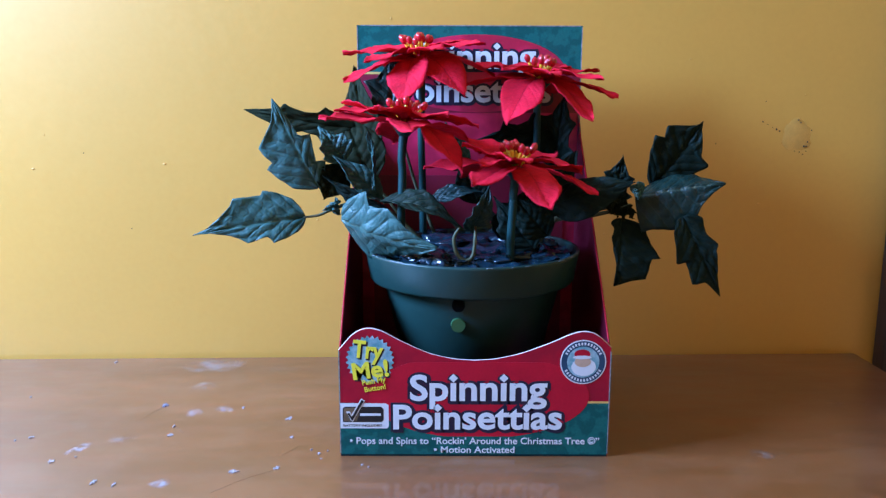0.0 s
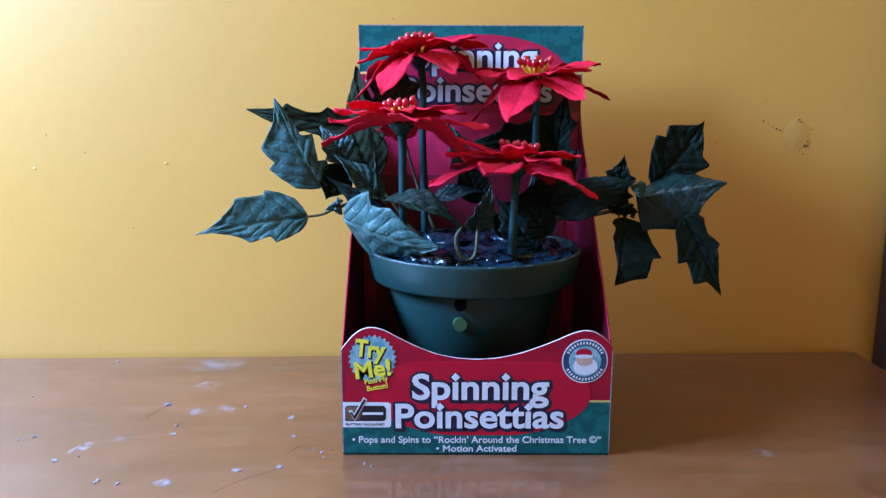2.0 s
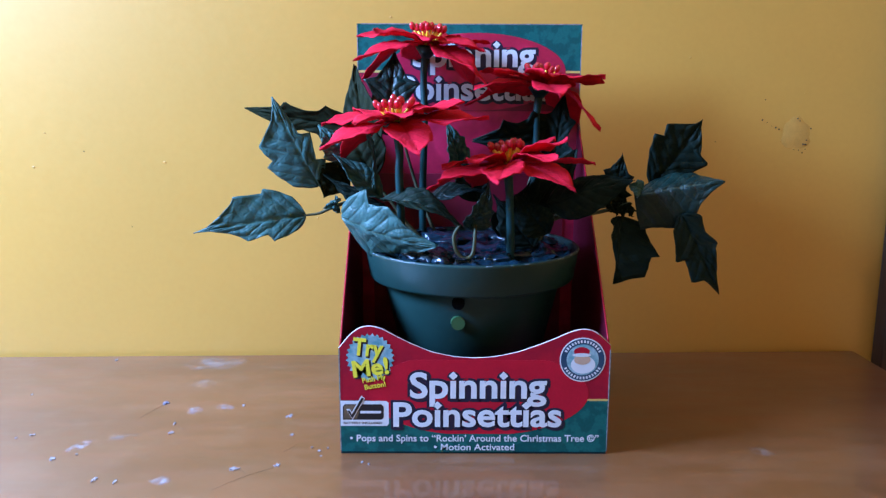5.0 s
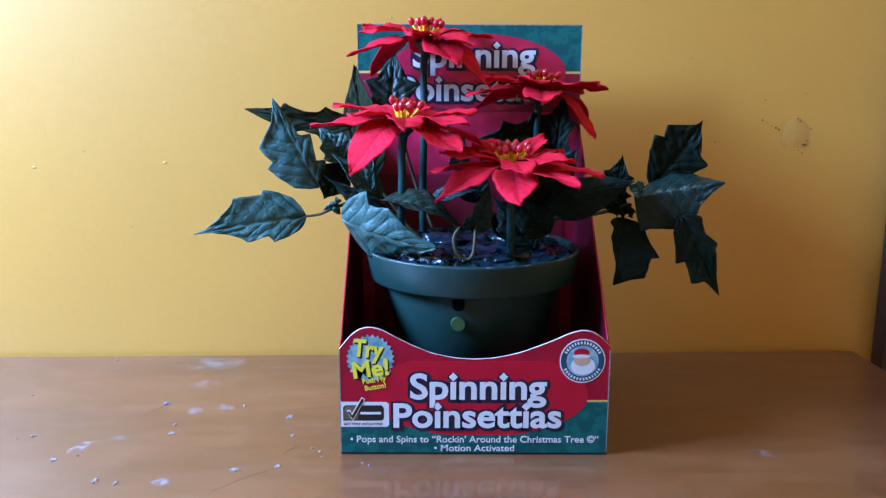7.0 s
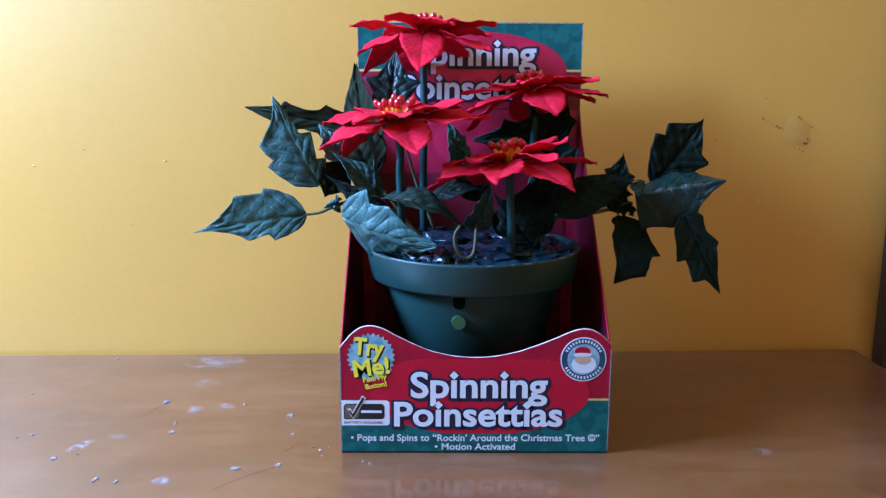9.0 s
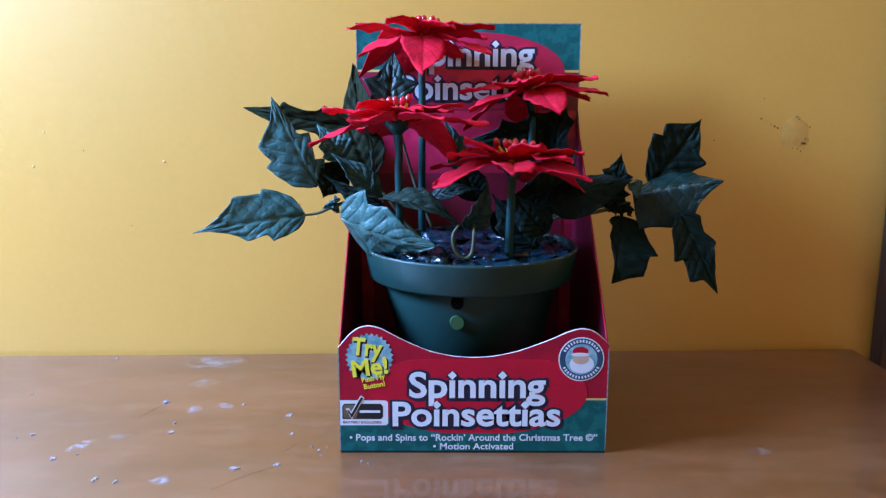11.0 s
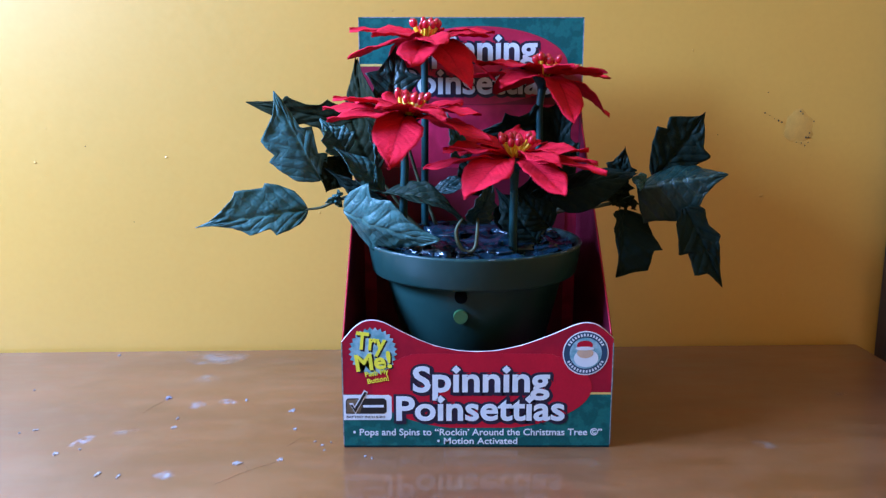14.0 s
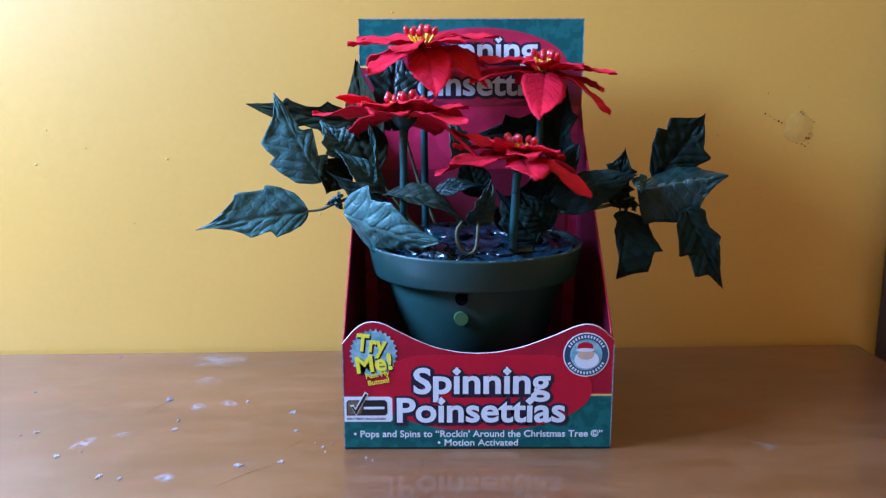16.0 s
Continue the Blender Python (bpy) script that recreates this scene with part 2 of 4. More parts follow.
def tube(points, radii, n=10, fine=6):
    """A round tube along a smooth line through the points."""
    pts, rs = [], []
    P = [Vector(p) for p in points]
    P = [2 * P[0] - P[1]] + P + [2 * P[-1] - P[-2]]
    R = [radii[0]] + list(radii) + [radii[-1]]
    for i in range(1, len(P) - 2):
        for k in range(fine + (i == len(P) - 3)):
            t = k / fine
            a, b, c, d = P[i - 1:i + 3]
            pts.append(0.5 * (2 * b + (c - a) * t + (2 * a - 5 * b + 4 * c - d) * t * t + (3 * b - a - 3 * c + d) * t ** 3))
            rs.append(R[i] + (R[i + 1] - R[i]) * t)
    vs, fs = [], []
    side = None
    for i, p in enumerate(pts):
        d = (pts[min(i + 1, len(pts) - 1)] - pts[max(i - 1, 0)]).normalized()
        if side is None:
            side = d.orthogonal().normalized()
        side = (side - d * side.dot(d)).normalized()
        up = d.cross(side)
        for k in range(n):
            a = 2 * math.pi * k / n
            vs.append(p + rs[i] * (math.cos(a) * side + math.sin(a) * up))
    for i in range(len(pts) - 1):
        for k in range(n):
            j = (k + 1) % n
            fs.append((i * n + k, i * n + j, (i + 1) * n + j, (i + 1) * n + k))
    fs.append(tuple(range(n))[::-1])
    fs.append(tuple((len(pts) - 1) * n + k for k in range(n)))
    me = bpy.data.meshes.new("tube")
    me.from_pydata(vs, [], fs)
    return me


def shell(nu, nv, place, thick):
    """A thin closed sheet over u, v in 0..1, with both faces and its rim, and u, v as its map."""
    e = 1e-3
    top, low = [], []
    for i in range(nu + 1):
        for j in range(nv + 1):
            u, v = i / nu, j / nv
            p = place(u, v)
            uu, vv = min(max(u, e), 1 - e), min(max(v, e), 1 - e)
            nrm = (place(uu + e, vv) - place(uu - e, vv)).cross(place(uu, vv + e) - place(uu, vv - e))
            nrm = nrm.normalized() if nrm.length > 1e-14 else Vector((0, 0, 1))
            top.append(p + nrm * thick / 2)
            low.append(p - nrm * thick / 2)
    w = nv + 1
    N = len(top)
    fs = []
    for i in range(nu):
        for j in range(nv):
            a, b, c, d = i * w + j, (i + 1) * w + j, (i + 1) * w + j + 1, i * w + j + 1
            fs += [(a, b, c, d), (N + d, N + c, N + b, N + a)]
    rim = [i * w for i in range(nu + 1)] + [nu * w + j for j in range(1, w)] + [i * w + nv for i in range(nu - 1, -1, -1)] + [j for j in range(nv - 1, 0, -1)]
    for k in range(len(rim)):
        a, b = rim[k], rim[(k + 1) % len(rim)]
        fs.append((b, a, N + a, N + b))
    me = bpy.data.meshes.new("sheet")
    me.from_pydata(top + low, [], fs)
    uvl = me.uv_layers.new(name="UVMap")
    idx = np.empty(len(me.loops), dtype=np.int64)
    me.loops.foreach_get("vertex_index", idx)
    k = idx % N
    uvl.data.foreach_set("uv", np.stack([(k // w) / nu, (k % w) / nv], 1).ravel())
    return me


def steps(x, table):
    for (a, p), (b, q) in zip(table, table[1:]):
        if x <= b:
            return p + (q - p) * (x - a) / (b - a)
    return table[-1][1]


TOOTHED = ((0, 0.03), (0.03, 0.25), (0.08, 0.62), (0.18, 0.86), (0.30, 1.0), (0.335, 0.80), (0.45, 0.82), (0.545, 0.86), (0.575, 0.58), (0.68, 0.47), (0.80, 0.24), (0.90, 0.09), (1, 0.01))
HOLLY = ((0, 0.04), (0.03, 0.42), (0.12, 0.70), (0.24, 0.84), (0.30, 1.05), (0.36, 0.66), (0.50, 0.60), (0.62, 0.80), (0.66, 0.92), (0.70, 0.50), (0.82, 0.30), (0.92, 0.12), (1, 0.01))
SMOOTHLEAF = ((0, 0.03), (0.05, 0.35), (0.15, 0.75), (0.3, 0.98), (0.42, 1.0), (0.6, 0.82), (0.75, 0.52), (0.88, 0.22), (1, 0.01))


# outlines of the single leaves, one table for each half
L_BIG = (((0, .05), (.01, .2), (.1, .57), (.25, .8), (.40, 1.0), (.42, .75), (.52, .85), (.62, .9), (.72, .55), (.81, .26), (.88, .15), (1, .01)),
         ((0, .05), (.1, .3), (.24, .5), (.27, .28), (.4, .38), (.546, .48), (.575, .2), (.7, .17), (.8, .12), (.9, .08), (1, .01)))
L_LOW = (((0, .05), (.03, .25), (.09, .42), (.2, .58), (.327, .68), (.35, .45), (.45, .5), (.54, .55), (.6, .38), (.685, .22), (.86, .05), (1, .01)),
         ((0, .05), (.03, .3), (.085, .6), (.2, .85), (.34, 1), (.36, .86), (.5, .85), (.62, .85), (.64, .65), (.77, .31), (.88, .1), (1, .01)))
L_RIM = (((0, .3), (.05, .5), (.15, .7), (.258, .87), (.29, .56), (.4, .63), (.53, .71), (.705, .37), (.85, .15), (1, .01)),
         ((0, .1), (.05, .4), (.105, .63), (.2, .85), (.28, 1), (.35, .7), (.45, .75), (.57, .85), (.6, .57), (.84, .26), (1, .01)))
R_TOP = (((0, .1), (.05, .3), (.14, .5), (.33, .82), (.5, 1.0), (.53, 1.0), (.56, .7), (.68, .84), (.71, .84), (.8, .5), (.91, .11), (1, .01)),
         ((0, .1), (.1, .3), (.3, .6), (.45, .76), (.58, .9), (.61, .93), (.64, .55), (.75, .4), (.9, .12), (1, .01)))
R_MID = (((0, .2), (.2, .6), (.5, .8), (.7, .75), (.85, .4), (1, .01)),
         ((0, .6), (.02, .95), (.15, .95), (.3, 1.0), (.5, 1), (.65, .75), (.72, .5), (.85, .25), (1, .01)))
R_LOW = (((0, .2), (.05, .5), (.11, .62), (.285, .47), (.447, .67), (.5, .5), (.62, .4), (.766, .22), (.9, .12), (1, .01)),
         ((0, .2), (.115, .6), (.3, .8), (.45, 1), (.47, .62), (.6, .7), (.74, .78), (.77, .32), (.9, .15), (1, .01)))
R_HANG = (((0, .1), (.04, .5), (.11, .6), (.31, .74), (.525, 1.0), (.545, .79), (.7, .77), (.85, .75), (.87, .52), (.93, .27), (1, .01)),
          ((0, .1), (.05, .25), (.1, .31), (.17, .2), (.3, .25), (.5, .12), (.66, .03), (1, .01)))


def leaf_mesh(base, tip, width, face, outline=TOOTHED, bend=0.0, fold=0.0, twist=0.0, seed=0, quilt=0.0017, nu=44, nv=22):
    """A pressed cloth leaf from base to tip that faces along face; bend arches it, fold lifts its halves."""
    base, tip, face = Vector(base), Vector(tip), Vector(face)
    along = tip - base
    length = along.length
    ax = along.normalized()
    face = (face - ax * face.dot(ax)).normalized()
    side = ax.cross(face)
    rnd = random.Random(seed)
    own = not isinstance(outline[0][0], (int, float))
    halves = outline if own else (outline, outline)
    sh = (rnd.uniform(-0.04, 0.04), rnd.uniform(-0.04, 0.04)) if not own else (0, 0)
    wav = rnd.uniform(0, 6)

    def place(u, v):
        s = 2 * v - 1
        h = 0 if s < 0 else 1
        uu = min(max(u + sh[h] * math.sin(math.pi * u), 0), 1)
        w = steps(uu, halves[h]) * width / 2
        tw = radians(twist) * u
        f2 = face * math.cos(tw) + side * math.sin(tw)
        s2 = side * math.cos(tw) - face * math.sin(tw)
        x = u * length if own else (u - 0.10 * abs(s) * (1 - u)) * length + abs(s) * 0.05 * length
        chev = math.sin((u - 0.27 * abs(s)) * 3.5 * 2 * math.pi)
        cross = math.sin(abs(s) * 8 + 4 * u + wav) * math.sin(u * 26 + wav + 2 * s)
        q = quilt * (0.34 * (1 - abs(chev) ** 3 * 1.5) + 0.36 * cross + 0.7 * noise.noise((u * 7 + wav, s * 3.2, wav))) * min(1, 8 * w / width) - 1.1 * quilt * math.exp(-(s / 0.07) ** 2)
        ripple = 0.0022 * math.sin(9 * u + wav + 3 * h) * abs(s) ** 2
        return base + ax * x + s2 * (s * w) + f2 * (bend * 4 * u * (1 - u) + fold * abs(s) * w + q + ripple)

    return shell(nu, nv, place, 0.0005)


def letters(body, x0, x1, z0, cap, y, bold, extrude=0.0002, mirror=1, slant=0.0, pivot=None, widen=0.0, diamond=0.0):
    """Raised flat lettering that faces the front, fitted between x0 and x1 on the baseline z0."""
    def raw(text, offset):
        cu = bpy.data.curves.new("text", "FONT")
        cu.body, cu.size, cu.offset, cu.extrude, cu.resolution_u = text, 1.0, offset, 0.0, 4
        ob = new("text", cu)
        bpy.context.view_layer.update()
        me = bpy.data.meshes.new_from_object(ob.evaluated_get(bpy.context.evaluated_depsgraph_get()))
        bpy.data.objects.remove(ob)
        bpy.data.curves.remove(cu)
        return me
    plain, h = raw(body, bold), raw("H", bold)
    xs = [v.co.x for v in plain.vertices]
    top = max(v.co.y for v in h.vertices)
    sx, sz = (x1 - x0) / (max(xs) - min(xs)), cap / top
    left = min(xs)
    me = raw(body, bold + widen) if widen else plain
    bm = bmesh.new()
    bm.from_mesh(me)
    for v in bm.verts:
        v.co = Vector((x0 + (v.co.x - left) * sx, y, z0 + v.co.y * sz))
    if diamond:
        left_over = set(bm.verts)
        while left_over:
            isle, todo = set(), [next(iter(left_over))]
            while todo:
                v = todo.pop()
                if v not in isle:
                    isle.add(v)
                    todo += [e.other_vert(v) for e in v.link_edges]
            left_over -= isle
            lo, hi = min(v.co.z for v in isle), max(v.co.z for v in isle)
            if lo > z0 + 0.55 * cap and hi - lo < 0.6 * cap:
                cx, cz = sum(v.co.x for v in isle) / len(isle), (lo + hi) / 2 + 0.04 * cap
                bmesh.ops.delete(bm, geom=list(isle), context="VERTS")
                bm.faces.new([bm.verts.new((cx + i * diamond, y, cz + j * diamond)) for i, j in ((1, 0), (0, 1), (-1, 0), (0, -1))])
    for f in bm.faces:
        f.normal_update()
        if f.normal.y > 0:
            f.normal_flip()
    ex = bmesh.ops.extrude_face_region(bm, geom=bm.faces[:])
    bmesh.ops.translate(bm, verts=[g for g in ex["geom"] if isinstance(g, bmesh.types.BMVert)], vec=(0, -extrude, 0))
    bmesh.ops.recalc_face_normals(bm, faces=bm.faces[:])
    if slant:
        bmesh.ops.rotate(bm, verts=bm.verts[:], cent=pivot, matrix=Matrix.Rotation(radians(-slant), 3, "Y"))
    return bm


def plate(points, y, depth=0.0002):
    """A flat printed shape that faces the front, from (x, z) corners."""
    bm = bmesh.new()
    f = bm.faces.new([bm.verts.new((x, y, z)) for x, z in points])
    f.normal_update()
    if f.normal.y > 0:
        f.normal_flip()
    ex = bmesh.ops.extrude_face_region(bm, geom=[f])
    bmesh.ops.translate(bm, verts=[g for g in ex["geom"] if isinstance(g, bmesh.types.BMVert)], vec=(0, -depth, 0))
    bmesh.ops.recalc_face_normals(bm, faces=bm.faces[:])
    return bm


def oval(cx, cz, rx, rz, n=64, lo=None, hi=None):
    pts = [(cx + rx * math.cos(2 * math.pi * k / n), cz + rz * math.sin(2 * math.pi * k / n)) for k in range(n)]
    return [(x, min(max(z, lo if lo is not None else -9), hi if hi is not None else 9)) for x, z in pts]


def film_patch(name, c, along, across, right, up, out, material, label, category, group="", seed=0):
    """A thin lens-shaped film with an uneven rim, lying on a surface; its map fades from 1 in the middle to 0 at the rim."""
    rnd = random.Random(seed)
    c, right, up, out = Vector(c), Vector(right), Vector(up), Vector(out)
    n, rings = 28, 6
    far = [rnd.uniform(0.75, 1.05) for _ in range(n)]
    far = [(far[k - 1] + far[k] + far[(k + 1) % n]) / 3 for k in range(n)]
    vs, fade = [c + out * 0.0006], [1.0]
    for i in range(1, rings + 1):
        f = i / rings
        for k in range(n):
            a = 2 * math.pi * k / n
            vs.append(c + right * (along / 2 * f * far[k] * math.cos(a)) + up * (across / 2 * f * far[k] * math.sin(a)) + out * (0.0006 * (1 - f * f) + 0.0001))
            fade.append(1 - f * f)
    fs = [(0, 1 + k, 1 + (k + 1) % n) for k in range(n)]
    for i in range(rings - 1):
        for k in range(n):
            j = (k + 1) % n
            fs.append((1 + i * n + k, 1 + (i + 1) * n + k, 1 + (i + 1) * n + j, 1 + i * n + j))
    me = bpy.data.meshes.new(name)
    me.from_pydata(vs, [], fs)
    uvl = me.uv_layers.new(name="UVMap")
    for lp in me.loops:
        uvl.data[lp.index].uv = (fade[lp.vertex_index], 0.5)
    return tagged(link_mesh(name, me, material), label, category, group)


# ---- the room ----
TURN = pose(0, 0.2925, 0, 0, 0, 1.78)          # the far wall stands a little askew of the box


def room():
    bm = bmesh.new()
    box(bm, (-1.9, 0, -0.75), (1.9, 0.12, 1.75), turn=TURN)
    tagged(part("wall_north", bm, WALL), "yellow painted plaster wall behind the table", "wall", kind="structure")
    bm = bmesh.new()
    for lo, hi in (((-1.54, -2.6, -0.75), (-1.42, -1.06, 1.75)), ((-1.54, 0.20, -0.75), (-1.42, 0.34, 1.75)),
                   ((-1.54, -1.06, -0.75), (-1.42, 0.20, 0.51)), ((-1.54, -1.06, 1.47), (-1.42, 0.20, 1.75))):
        box(bm, lo, hi)
    tagged(part("wall_west", bm, PLAIN), "plain painted wall with a window opening", "wall", kind="structure")
    for nm, lo, hi, m, what in (("wall_east", (1.68, -2.6, -0.75), (1.80, 0.45, 1.75), BROWN, "plain brown side wall"),
                                ("wall_south", (-1.8, -2.72, -0.75), (1.8, -2.6, 1.75), PLAIN, "plain painted wall"),
                                ("floor", (-1.9, -2.75, -0.83), (1.9, 0.5, -0.75), FLOOR, "plain brown floor"),
                                ("ceiling", (-1.9, -2.75, 1.75), (1.9, 0.5, 1.83), CEIL, "plain painted ceiling")):
        bm = bmesh.new()
        box(bm, lo, hi)
        tagged(part(nm, bm, m), what, nm.split("_")[0], kind="structure")
    bm = bmesh.new()
    box(bm, (0.517, -0.03, -0.75), (0.64, -0.002, 1.3), 0.004, TURN)
    tagged(part("door_trim", bm, DARKWOOD), "dark brown wooden upright trim on the wall", "trim", kind="structure")


room()


def wall_scuff():
    """A patch of flaked paint with dark specks round it."""
    c = Vector((0.398, 0.3045, 0.272))
    ob = thing("wall_scuff", c, "flaked paint patch with dark specks on the wall", "paint damage")
    rnd = random.Random(4)
    bm = bmesh.new()
    ring = [bm.verts.new(c + Vector((math.cos(a) * r, 0.0004 + 0.031 * math.cos(a) * r, math.sin(a) * r))) for a, r in [(2 * math.pi * k / 26, 0.019 + rnd.uniform(-0.003, 0.003)) for k in range(26)]]
    mid = bm.verts.new(c + Vector((0, -0.0014, 0)))
    for k in range(26):
        bm.faces.new((ring[k], ring[(k + 1) % 26], mid))
    bmesh.ops.recalc_face_normals(bm, faces=bm.faces[:])
    part("patch", bm, STAIN, ob, smooth=True)
    for dx, dz, r in ((-0.043, 0.016, 0.0014), (-0.037, 0.013, 0.0009), (-0.031, 0.009, 0.0009), (-0.026, 0.007, 0.0014), (-0.022, 0.005, 0.0016), (0.0, 0.018, 0.0013),
                      (0.003, 0.015, 0.001), (0.017, 0.006, 0.0013), (0.013, -0.008, 0.0013), (0.009, -0.013, 0.002), (0.012, -0.013, 0.0016), (0.004, -0.02, 0.0012),
                      (0.0085, -0.023, 0.0013), (0.012, -0.019, 0.001), (-0.002, -0.019, 0.0009), (-0.041, 0.04, 0.0012)):
        bm = bmesh.new()
        bmesh.ops.create_icosphere(bm, subdivisions=1, radius=r * 0.75, matrix=Matrix.Translation(c + Vector((dx, -0.0008 + dx * 0.031, dz))) @ Matrix.Diagonal((rnd.uniform(0.7, 1.3), 0.35, rnd.uniform(0.7, 1.3), 1)))
        part("speck", bm, SPECK, ob)


wall_scuff()


def wall_flecks():
    """Small lumps of plaster under the paint and a few dark dots."""
    rnd = random.Random(12)
    ob = thing("wall_flecks", TURN @ Vector((0, 0, 0.3)), "small painted plaster lumps and dark dots on the wall", "paint damage", kind="stuff")
    lumps, dots = bmesh.new(), bmesh.new()
    for k in range(34):
        p = TURN @ Vector((rnd.uniform(-0.62, 0.5), -0.0002, rnd.uniform(0.03, 0.60)))
        r = rnd.uniform(0.0006, 0.0015)
        bmesh.ops.create_icosphere(lumps, subdivisions=2, radius=r, matrix=Matrix.Translation(p) @ Matrix.Diagonal((rnd.uniform(0.8, 2.0), 0.25, rnd.uniform(0.8, 1.6), 1)))
    for x, z, r in ((0.30, 0.262, 0.0007), (0.27, 0.13, 0.0007), (-0.45, 0.25, 0.0006), (-0.27, 0.45, 0.0010), (-0.40, 0.16, 0.0006), (-0.10, 0.47, 0.0009), (-0.29, 0.155, 0.0008)):
        bmesh.ops.create_icosphere(dots, subdivisions=1, radius=r, matrix=Matrix.Translation(TURN @ Vector((x, -0.0002, z))) @ Matrix.Diagonal((1, 0.4, 1.2, 1)))
    part("lumps", lumps, WALL, ob, smooth=True)
    part("dots", dots, SPECK, ob)


wall_flecks()


def table():
    ob = thing("table", (0, 0, -0.75), "varnished orange-brown wooden table with a glossy scuffed top", "table")
    bm = bmesh.new()
    rr = 0.008
    pts = [(-1.05, -0.002), (-1.05, -0.85), (0.495, -0.85)] + [(0.495 - rr + rr * math.cos(a), -0.004 - rr + rr * math.sin(a)) for a in [math.pi / 2 * k / 8 for k in range(9)]]
    f = bm.faces.new([bm.verts.new(TURN @ Vector((x, y, -0.03))) for x, y in pts])
    ex = bmesh.ops.extrude_face_region(bm, geom=[f])
    top = [g for g in ex["geom"] if isinstance(g, bmesh.types.BMVert)]
    bmesh.ops.translate(bm, verts=top, vec=(0, 0, 0.03))
    es = [e for e in bm.edges if all(v in top for v in e.verts)]
    bmesh.ops.bevel(bm, geom=es, offset=0.004, segments=3, affect="EDGES")
    bmesh.ops.recalc_face_normals(bm, faces=bm.faces[:])
    part("tabletop", bm, WOOD, ob)
    for x in (-0.98, 0.42):
        for y in (-0.78, -0.07):
            bm = bmesh.new()
            box(bm, (x - 0.025, y - 0.025 + 0.2925, -0.75), (x + 0.025, y + 0.025 + 0.2925, -0.03), 0.003)
            part("leg", bm, WOOD, ob)


table()


# ---- the display box ----
W2, DEEP, TALL = 0.12, 0.214, 0.391


